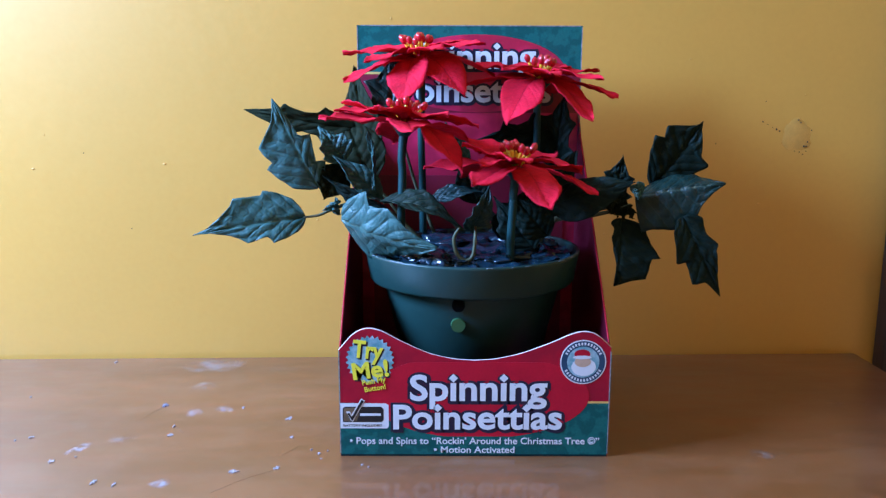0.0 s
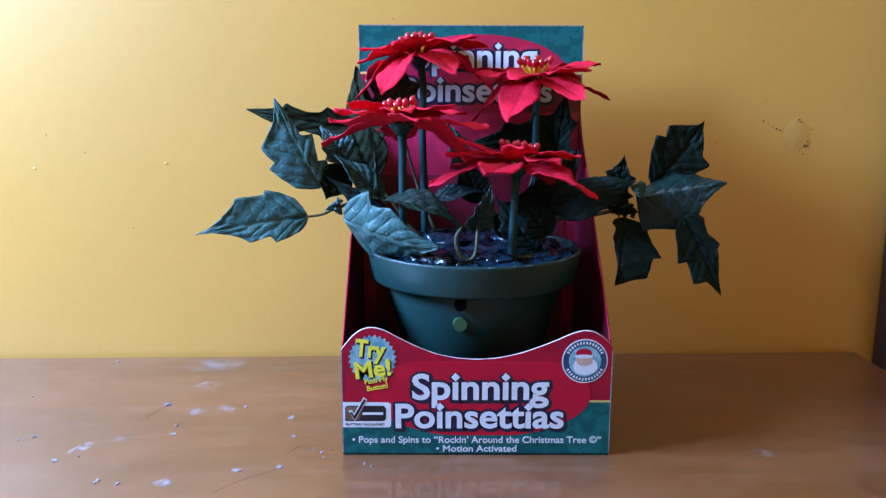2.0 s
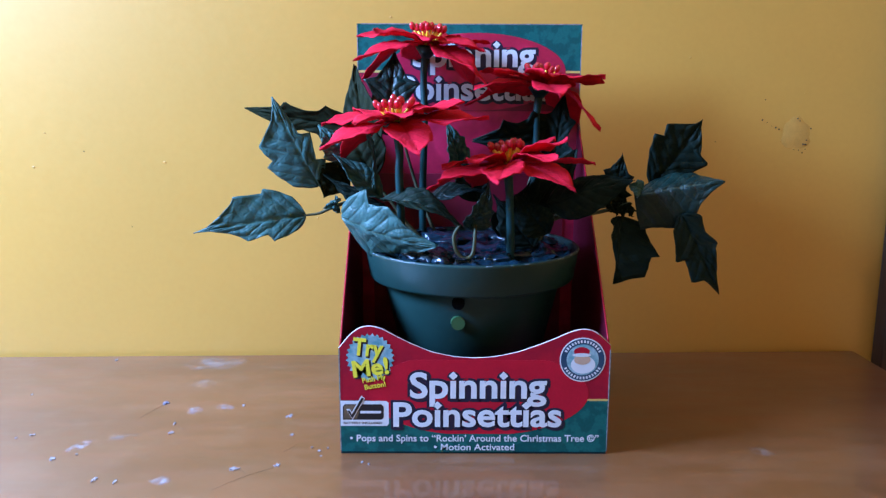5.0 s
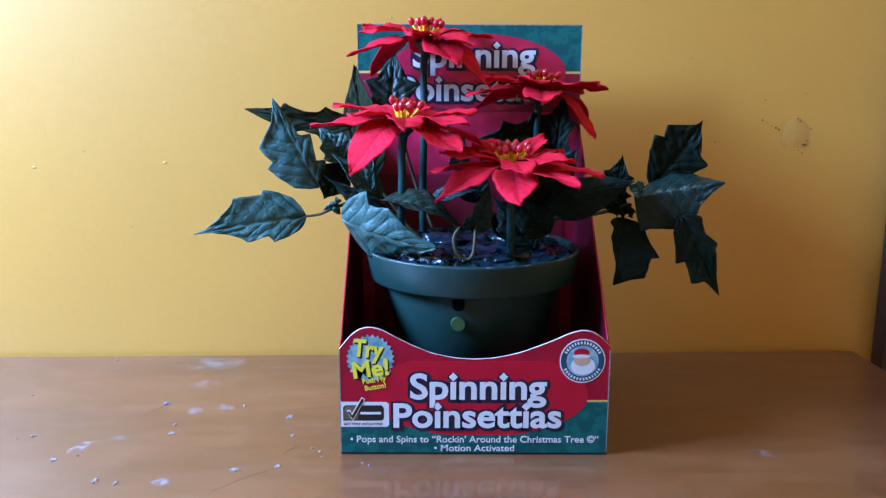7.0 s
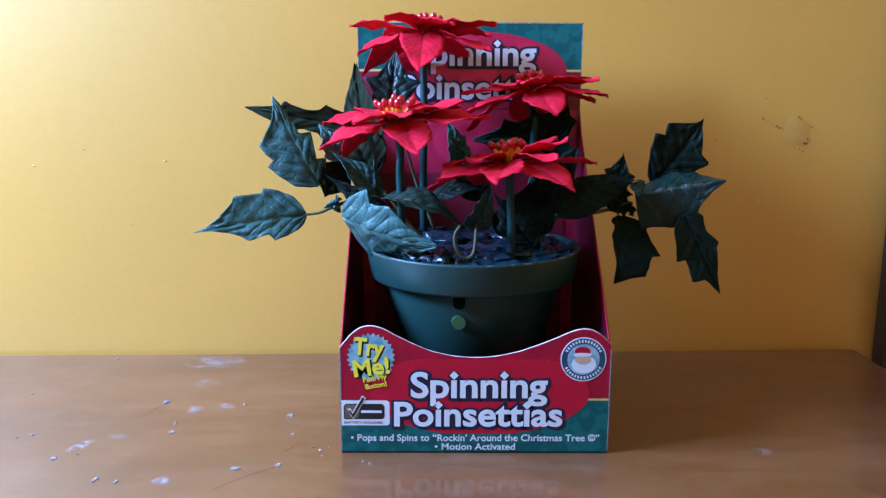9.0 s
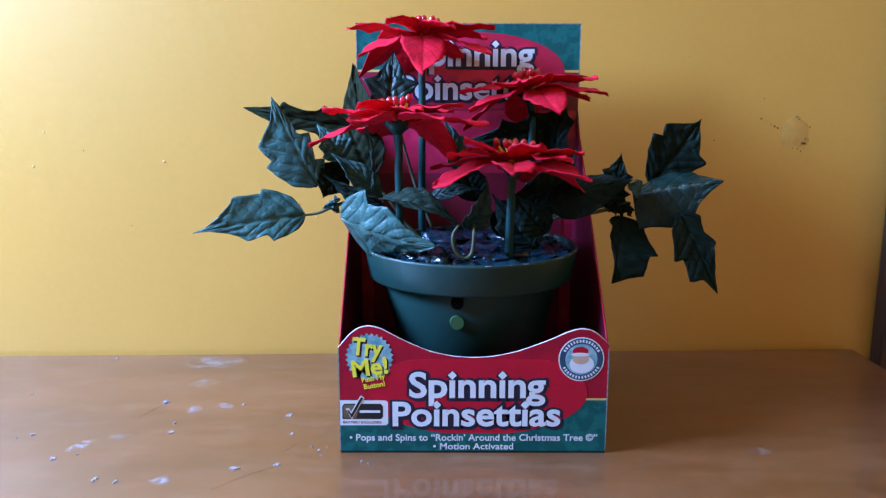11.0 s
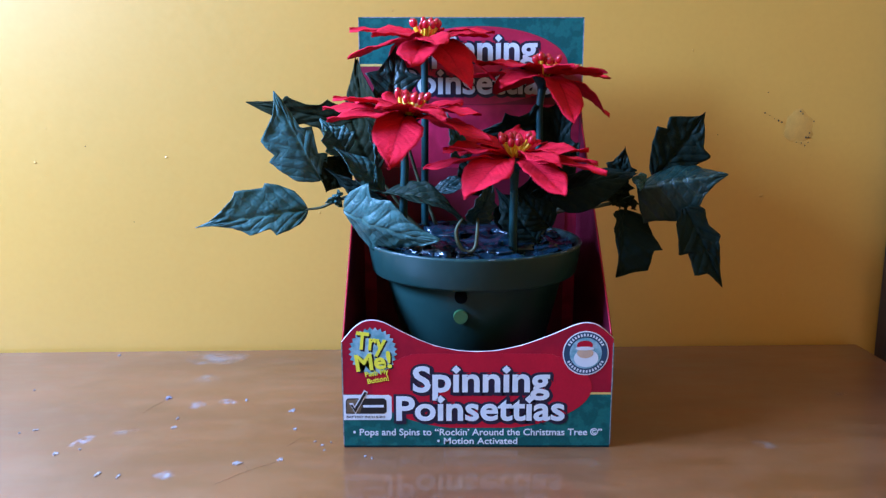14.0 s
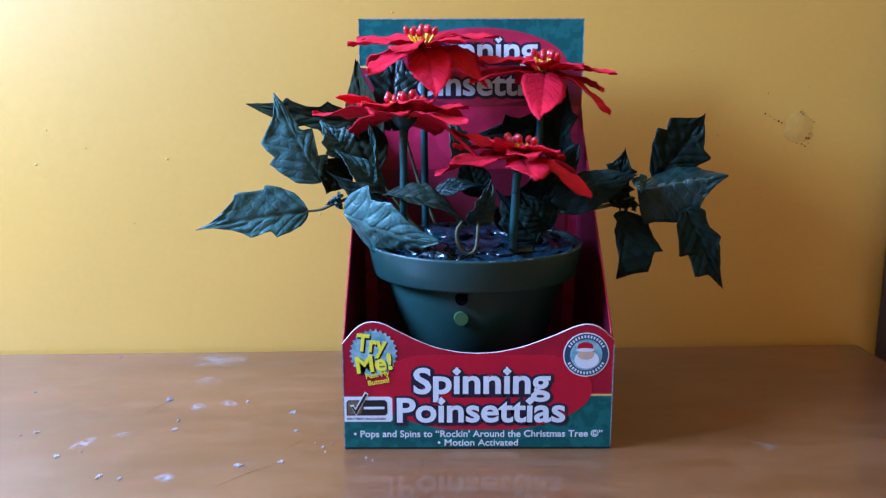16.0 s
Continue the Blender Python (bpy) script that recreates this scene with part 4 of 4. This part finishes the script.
    for host, c in ((LT, (-0.133, 0.083, 0.214)), (RT, (0.134, 0.083, 0.212)), (RT, (0.146, 0.080, 0.212)), (RT2, (0.140, 0.086, 0.218))):
        for k in range(6):
            d = Vector((rnd.uniform(-1, 1), rnd.uniform(-1, 0.3), rnd.uniform(-0.6, 1))).normalized()
            a = Vector(c)
            link_mesh("bud", leaf_mesh(a, a + d * 0.010, 0.007, (rnd.uniform(-1, 1), -1, 0.4), SMOOTHLEAF, 0.001, 0.3, seed=k, quilt=0.0002, nu=8, nv=6), LEAF if host is LT else LEAF_OLIVE, host)


foliage()


def petal_mesh(azimuth, length, width, droop, rise, seed):
    """One cloth petal from the flower's middle outwards; it leaves at rise degrees and bends down to droop."""
    rnd = random.Random(seed)
    w1, w2 = rnd.uniform(0, 6), rnd.uniform(-0.10, 0.10)
    pts = [Vector((0.004, 0.0))]
    n = 24
    for k in range(n):
        u = (k + 0.5) / n
        e = min(1, u / 0.55)
        a = radians(rise + (-droop - rise) * e * e * (3 - 2 * e))
        pts.append(pts[-1] + Vector((math.cos(a), math.sin(a))) * length / n)
    outline = ((0, 0.16), (0.1, 0.30), (0.25, 0.66), (0.42, 0.96), (0.55, 1.0), (0.70, 0.84), (0.84, 0.50), (0.94, 0.19), (1, 0.015))
    ca, sa = math.sin(radians(azimuth)), -math.cos(radians(azimuth))

    def place(u, v):
        s = 2 * v - 1
        f = u * n
        i = min(int(f), n - 1)
        p = pts[i].lerp(pts[i + 1], f - i)
        w = steps(u, outline) * width / 2
        z = p.y + 0.10 * w * abs(s) + 0.0026 * math.sin(8 * u + w1) * s * abs(s) + 0.0009 * math.sin(19 * u + 2 * w1) * abs(s) ** 3 + w2 * s * w + 0.0005 * math.cos((u - 0.3 * abs(s)) * 38) - 0.0012 * math.exp(-(s / 0.1) ** 2)
        y = s * w
        return Vector((p.x * ca - y * sa, p.x * sa + y * ca, z))

    return shell(20, 10, place, 0.0005)


def flower(height, lean, lean_az, offset, lower, upper, seed):
    """A flower on its tube, standing on its own axis: the tube is a part, petals, stamens and berries lie on it."""
    rnd = random.Random(seed)
    la = radians(lean_az)
    lx, ly = math.sin(la), -math.cos(la)
    head = Matrix.Translation((lx * offset, ly * offset, height)) @ Matrix.Rotation(radians(lean), 4, Vector((-ly, lx, 0)))
    a = head @ Vector((0, 0, -0.004))
    b = head @ Vector((0, 0, -0.03))
    me = tube([(0, 0, -0.006), (0, 0, height * 0.3), (lx * offset * 0.4, ly * offset * 0.4, height * 0.65), tuple(b), tuple(a)], [0.0038, 0.0038, 0.0037, 0.0036, 0.0045], 14, 5)
    stem = link_mesh("flower_stem", me, STEM, plant, "dark green tube that carries a red cloth flower", local=True)

    def on_head(name, mesh, m, label=""):
        mesh.transform(head)
        return link_mesh(name, mesh, m, stem, label, local=True)

    on_head("calyx", lathe([(0.004, -0.012), (0.008, -0.007), (0.012, -0.002), (0.0115, 0.0005), (0.002, 0.001)], (0, 0, 0), 24), STEM)
    for k, (az, droop, ln, wd) in enumerate(lower):
        on_head("petal", petal_mesh(az, ln, wd, droop, 4, seed * 50 + k), PETAL)
    for k, (az, droop, ln, wd) in enumerate(upper):
        me = petal_mesh(az, ln, wd, droop, 22, seed * 50 + 20 + k)
        me.transform(Matrix.Translation((0, 0, 0.0022)))
        on_head("petal", me, PETAL)
    for k in range(13):
        az = 2 * math.pi * k / 9 + rnd.uniform(-0.2, 0.2)
        r0, r1 = 0.004, rnd.uniform(0.0095, 0.0150) if k < 9 else rnd.uniform(0.003, 0.006)
        z1 = rnd.uniform(0.0115, 0.0165)
        on_head("stamen", tube([(r0 * math.cos(az), r0 * math.sin(az), 0.001), ((r0 + r1) / 2 * math.cos(az), (r0 + r1) / 2 * math.sin(az), z1 * 0.55), (r1 * math.cos(az), r1 * math.sin(az), z1)], [0.0019, 0.0016, 0.0013], 7, 3), STAMEN, "yellow stamen")
        bm = bmesh.new()
        bmesh.ops.create_uvsphere(bm, u_segments=14, v_segments=10, radius=0.0031)
        for v in bm.verts:
            v.co.z *= 1.45
            if v.co.z > 0.003:
                v.co.x *= 0.8
                v.co.y *= 0.8
        bm.transform(Matrix.Translation((r1 * 1.12 * math.cos(az), r1 * 1.12 * math.sin(az), z1 + 0.0035)) @ Matrix.Rotation(0.35 * r1 / 0.012, 4, Vector((-math.sin(az), math.cos(az), 0))))
        me = bpy.data.meshes.new("berry")
        bm.to_mesh(me)
        bm.free()
        on_head("berry", me, BERRY, "glossy red berry")
    return stem


def ring(first, n, droop, ln, wd, seed):
    rnd = random.Random(seed)
    return [(first + 360 * k / n + rnd.uniform(-9, 9), droop + rnd.uniform(-7, 7), ln * rnd.uniform(0.92, 1.06), wd * rnd.uniform(0.9, 1.1)) for k in range(n)]


# axis of each flower, its rest height over the pot's foot, and its own petals by azimuth
SPOTS = {"fl": Vector((-0.067, 0.055, 0.164)), "fr": Vector((0.034, 0.052, 0.164)), "bl": Vector((-0.049, 0.155, 0.156)), "br": Vector((0.066, 0.155, 0.156))}
FL = flower(0.2945 - 0.164, 7.5, 65, 0.005, [(-14, 42, 0.080, 0.044), (60, 12, 0.080, 0.042), (125, 18, 0.080, 0.042), (190, 4, 0.080, 0.038), (245, 6, 0.080, 0.038), (302, 10, 0.080, 0.040)], ring(30, 7, 0, 0.062, 0.034, 1), 1)
FR = flower(0.257 - 0.164, 5, 0, 0.004, [(-45, 28, 0.077, 0.045), (150, 25, 0.080, 0.044), (22, 22, 0.076, 0.040), (60, 8, 0.080, 0.040), (100, 10, 0.080, 0.038), (210, 8, 0.080, 0.038), (265, 12, 0.080, 0.038)], ring(20, 3, 2, 0.062, 0.034, 2) + [(165, -14, 0.060, 0.034), (232, -15, 0.056, 0.036), (285, -6, 0.062, 0.034), (75, 0, 0.062, 0.032)], 2)
BL = flower(0.365 - 0.156, 9, -20, 0.006, [(10, 40, 0.080, 0.042), (60, 40, 0.080, 0.042), (119, 30, 0.078, 0.040), (174, 48, 0.084, 0.044), (230, 22, 0.080, 0.042), (322, 14, 0.080, 0.040)], ring(-15, 7, 5, 0.070, 0.034, 3), 3)
BR = flower(0.327 - 0.156, 8, 60, 0.006, [(-5, 45, 0.078, 0.044), (65, 33, 0.078, 0.042), (186, 29, 0.078, 0.042), (120, 14, 0.080, 0.038), (232, 14, 0.080, 0.038), (295, 16, 0.080, 0.038)], ring(30, 7, 2, 0.066, 0.034, 4), 4)


# ---- crumbs and fibres on the table ----
def crumbs():
    rnd = random.Random(6)
    for x, y, sx, sy, k in ((-0.317, 0.120, 0.009, 0.012, 1), (-0.234, 0.113, 0.004, 0.006, 0), (-0.291, 0.066, 0.004, 0.008, 0), (-0.288, 0.044, 0.008, 0.010, 0), (-0.375, -0.014, 0.008, 0.010, 0),
                            (-0.357, -0.004, 0.003, 0.005, 0), (-0.321, -0.053, 0.005, 0.014, 0), (-0.303, -0.057, 0.004, 0.014, 0), (-0.208, -0.033, 0.012, 0.011, 0), (-0.173, -0.025, 0.007, 0.007, 0),
                            (-0.182, 0.085, 0.008, 0.010, 0), (-0.171, 0.040, 0.005, 0.005, 0), (-0.417, 0.038, 0.006, 0.006, 0), (-0.429, 0.031, 0.003, 0.004, 0), (-0.468, 0.142, 0.003, 0.006, 0), (-0.421, 0.258, 0.004, 0.010, 0),
                            (-0.148, 0.012, 0.003, 0.004, 0), (-0.140, 0.004, 0.004, 0.004, 0), (-0.133, 0.010, 0.002, 0.004, 0), (-0.137, -0.006, 0.003, 0.003, 0), (-0.099, -0.019, 0.003, 0.004, 0), (-0.093, -0.023, 0.002, 0.003, 0)):
        m = GREYBIT if k == 1 else DUST
        bm = bmesh.new()
        n = 14
        flat = 0.0005
        c = bm.verts.new((x, y, flat * 2.2))
        rim = []
        for k in range(n):
            a = 2 * math.pi * k / n
            r = rnd.uniform(0.35, 1.0) * 0.46
            rim.append((bm.verts.new((x + sx * r * math.cos(a), y + sy * r * math.sin(a), flat * rnd.uniform(0.6, 3.0))), bm.verts.new((x + sx * r * 1.02 * math.cos(a), y + sy * r * 1.02 * math.sin(a), 0.0))))
        for k in range(n):
            (a, a0), (b, b0) = rim[k], rim[(k + 1) % n]
            bm.faces.new((a, b, c))
            bm.faces.new((a0, b0, b, a))
        ob = part("flake", bm, m)
        tagged(ob, "pale plaster flake on the table" if m is DUST else "small grey glossy bit on the table", "debris", "crumbs on the table")
    for k, (x, y, along, across, turn, m) in enumerate(((-0.281, 0.100, 0.020, 0.024, 10, SMEAR), (-0.252, 0.109, 0.018, 0.026, 60, SMEAR), (-0.265, -0.054, 0.022, 0.020, -20, SMEAR), (-0.362, 0.014, 0.036, 0.017, 66, SMEAR),
                                                     (-0.293, 0.178, 0.034, 0.030, 0, HAZE), (-0.300, 0.245, 0.090, 0.060, 0, HAZE), (-0.330, 0.035, 0.030, 0.020, 20, HAZE),
                                                     (0.388, 0.129, 0.022, 0.014, -20, HAZE), (0.262, 0.005, 0.030, 0.020, -30, HAZE))):
        ca, sa = math.cos(radians(turn)), math.sin(radians(turn))
        film_patch("dried_spot", (x, y, 0.0), along, across, (ca, sa, 0), (-sa, ca, 0), (0, 0, 1), m, "pale dried spot on the varnished table top" if m is SMEAR else "faint dusty haze on the varnished table top", "stain", "stains on the table", k)
    for pts in (((-0.317, 0.117), (-0.325, 0.095), (-0.330, 0.079)), ((-0.206, -0.034), (-0.199, -0.038), (-0.196, -0.049)), ((-0.291, 0.066), (-0.284, 0.058), (-0.277, 0.050)),
                ((-0.162, 0.020), (-0.167, 0.010), (-0.173, 0.001)), ((-0.175, -0.030), (-0.197, -0.047), (-0.218, -0.071)), ((-0.340, 0.031), (-0.331, 0.036), (-0.322, 0.039))):
        ob = link_mesh("fibre", tube([(x, y, 0.0004) for x, y in pts], [0.00008] * len(pts), 5, 4), HAIR)
        tagged(ob, "thin brown fibre lying on the table", "fibre", "fibres on the table")


crumbs()


# ---- spin and rise of the flowers ----
SPIN = ((0.0, 65), (0.3, 122), (0.6, 182), (0.8, 232), (1.0, 280), (1.15, 295), (1.3, 280), (1.5, 235), (1.75, 180), (2.1, 105), (2.3, 62), (2.52, 5), (2.9, -79), (3.35, -180), (3.8, -290), (4.1, -362), (4.5, -455), (4.79, -508),
        (5.1, -452), (5.7, -310), (6.3, -168), (7.1, 0), (7.8, 150), (8.45, 303), (8.6, 318), (8.8, 292), (9.2, 205), (10.2, -25), (11.2, -262), (11.6, -355), (11.85, -410), (12.05, -432), (12.25, -400), (12.42, -360), (13.2, -180), (13.97, 0), (14.75, 178), (15.5, 344), (16.0, 460))
BACK_SPIN = ((0.0, -25), (0.3, -80), (0.6, -138), (0.9, -195), (1.15, -228), (1.4, -200), (1.7, -148), (2.1, -75), (2.5, 0), (3.0, 105), (3.6, 235), (4.15, 360), (4.5, 432), (4.76, 465), (5.0, 432), (5.6, 320), (6.3, 192), (7.32, 0), (7.8, -88), (8.3, -190), (8.6, -228), (8.9, -195),
             (9.2, -138), (10.2, 40), (11.2, 225), (11.6, 292), (11.85, 335), (12.05, 352), (12.25, 330), (12.6, 268), (13.2, 165), (13.7, 80), (14.18, 0), (14.8, -120), (15.4, -242), (16.0, -360))


def rise(t):
    return 0.0087 * math.cos(2 * math.pi * (t - 0.5) / 0.945)


def motions():
    for ob, key, turns, lift in ((FL, "fl", SPIN, 0), (FR, "fr", SPIN, 0), (BL, "bl", BACK_SPIN, 1), (BR, "br", BACK_SPIN, -1)):
        p = SPOTS[key] - PC
        walk(ob, [(k / 10, pose(p.x, p.y, p.z + lift * rise(k / 10), 0, 0, steps(k / 10, turns))) for k in range(161)])


motions()
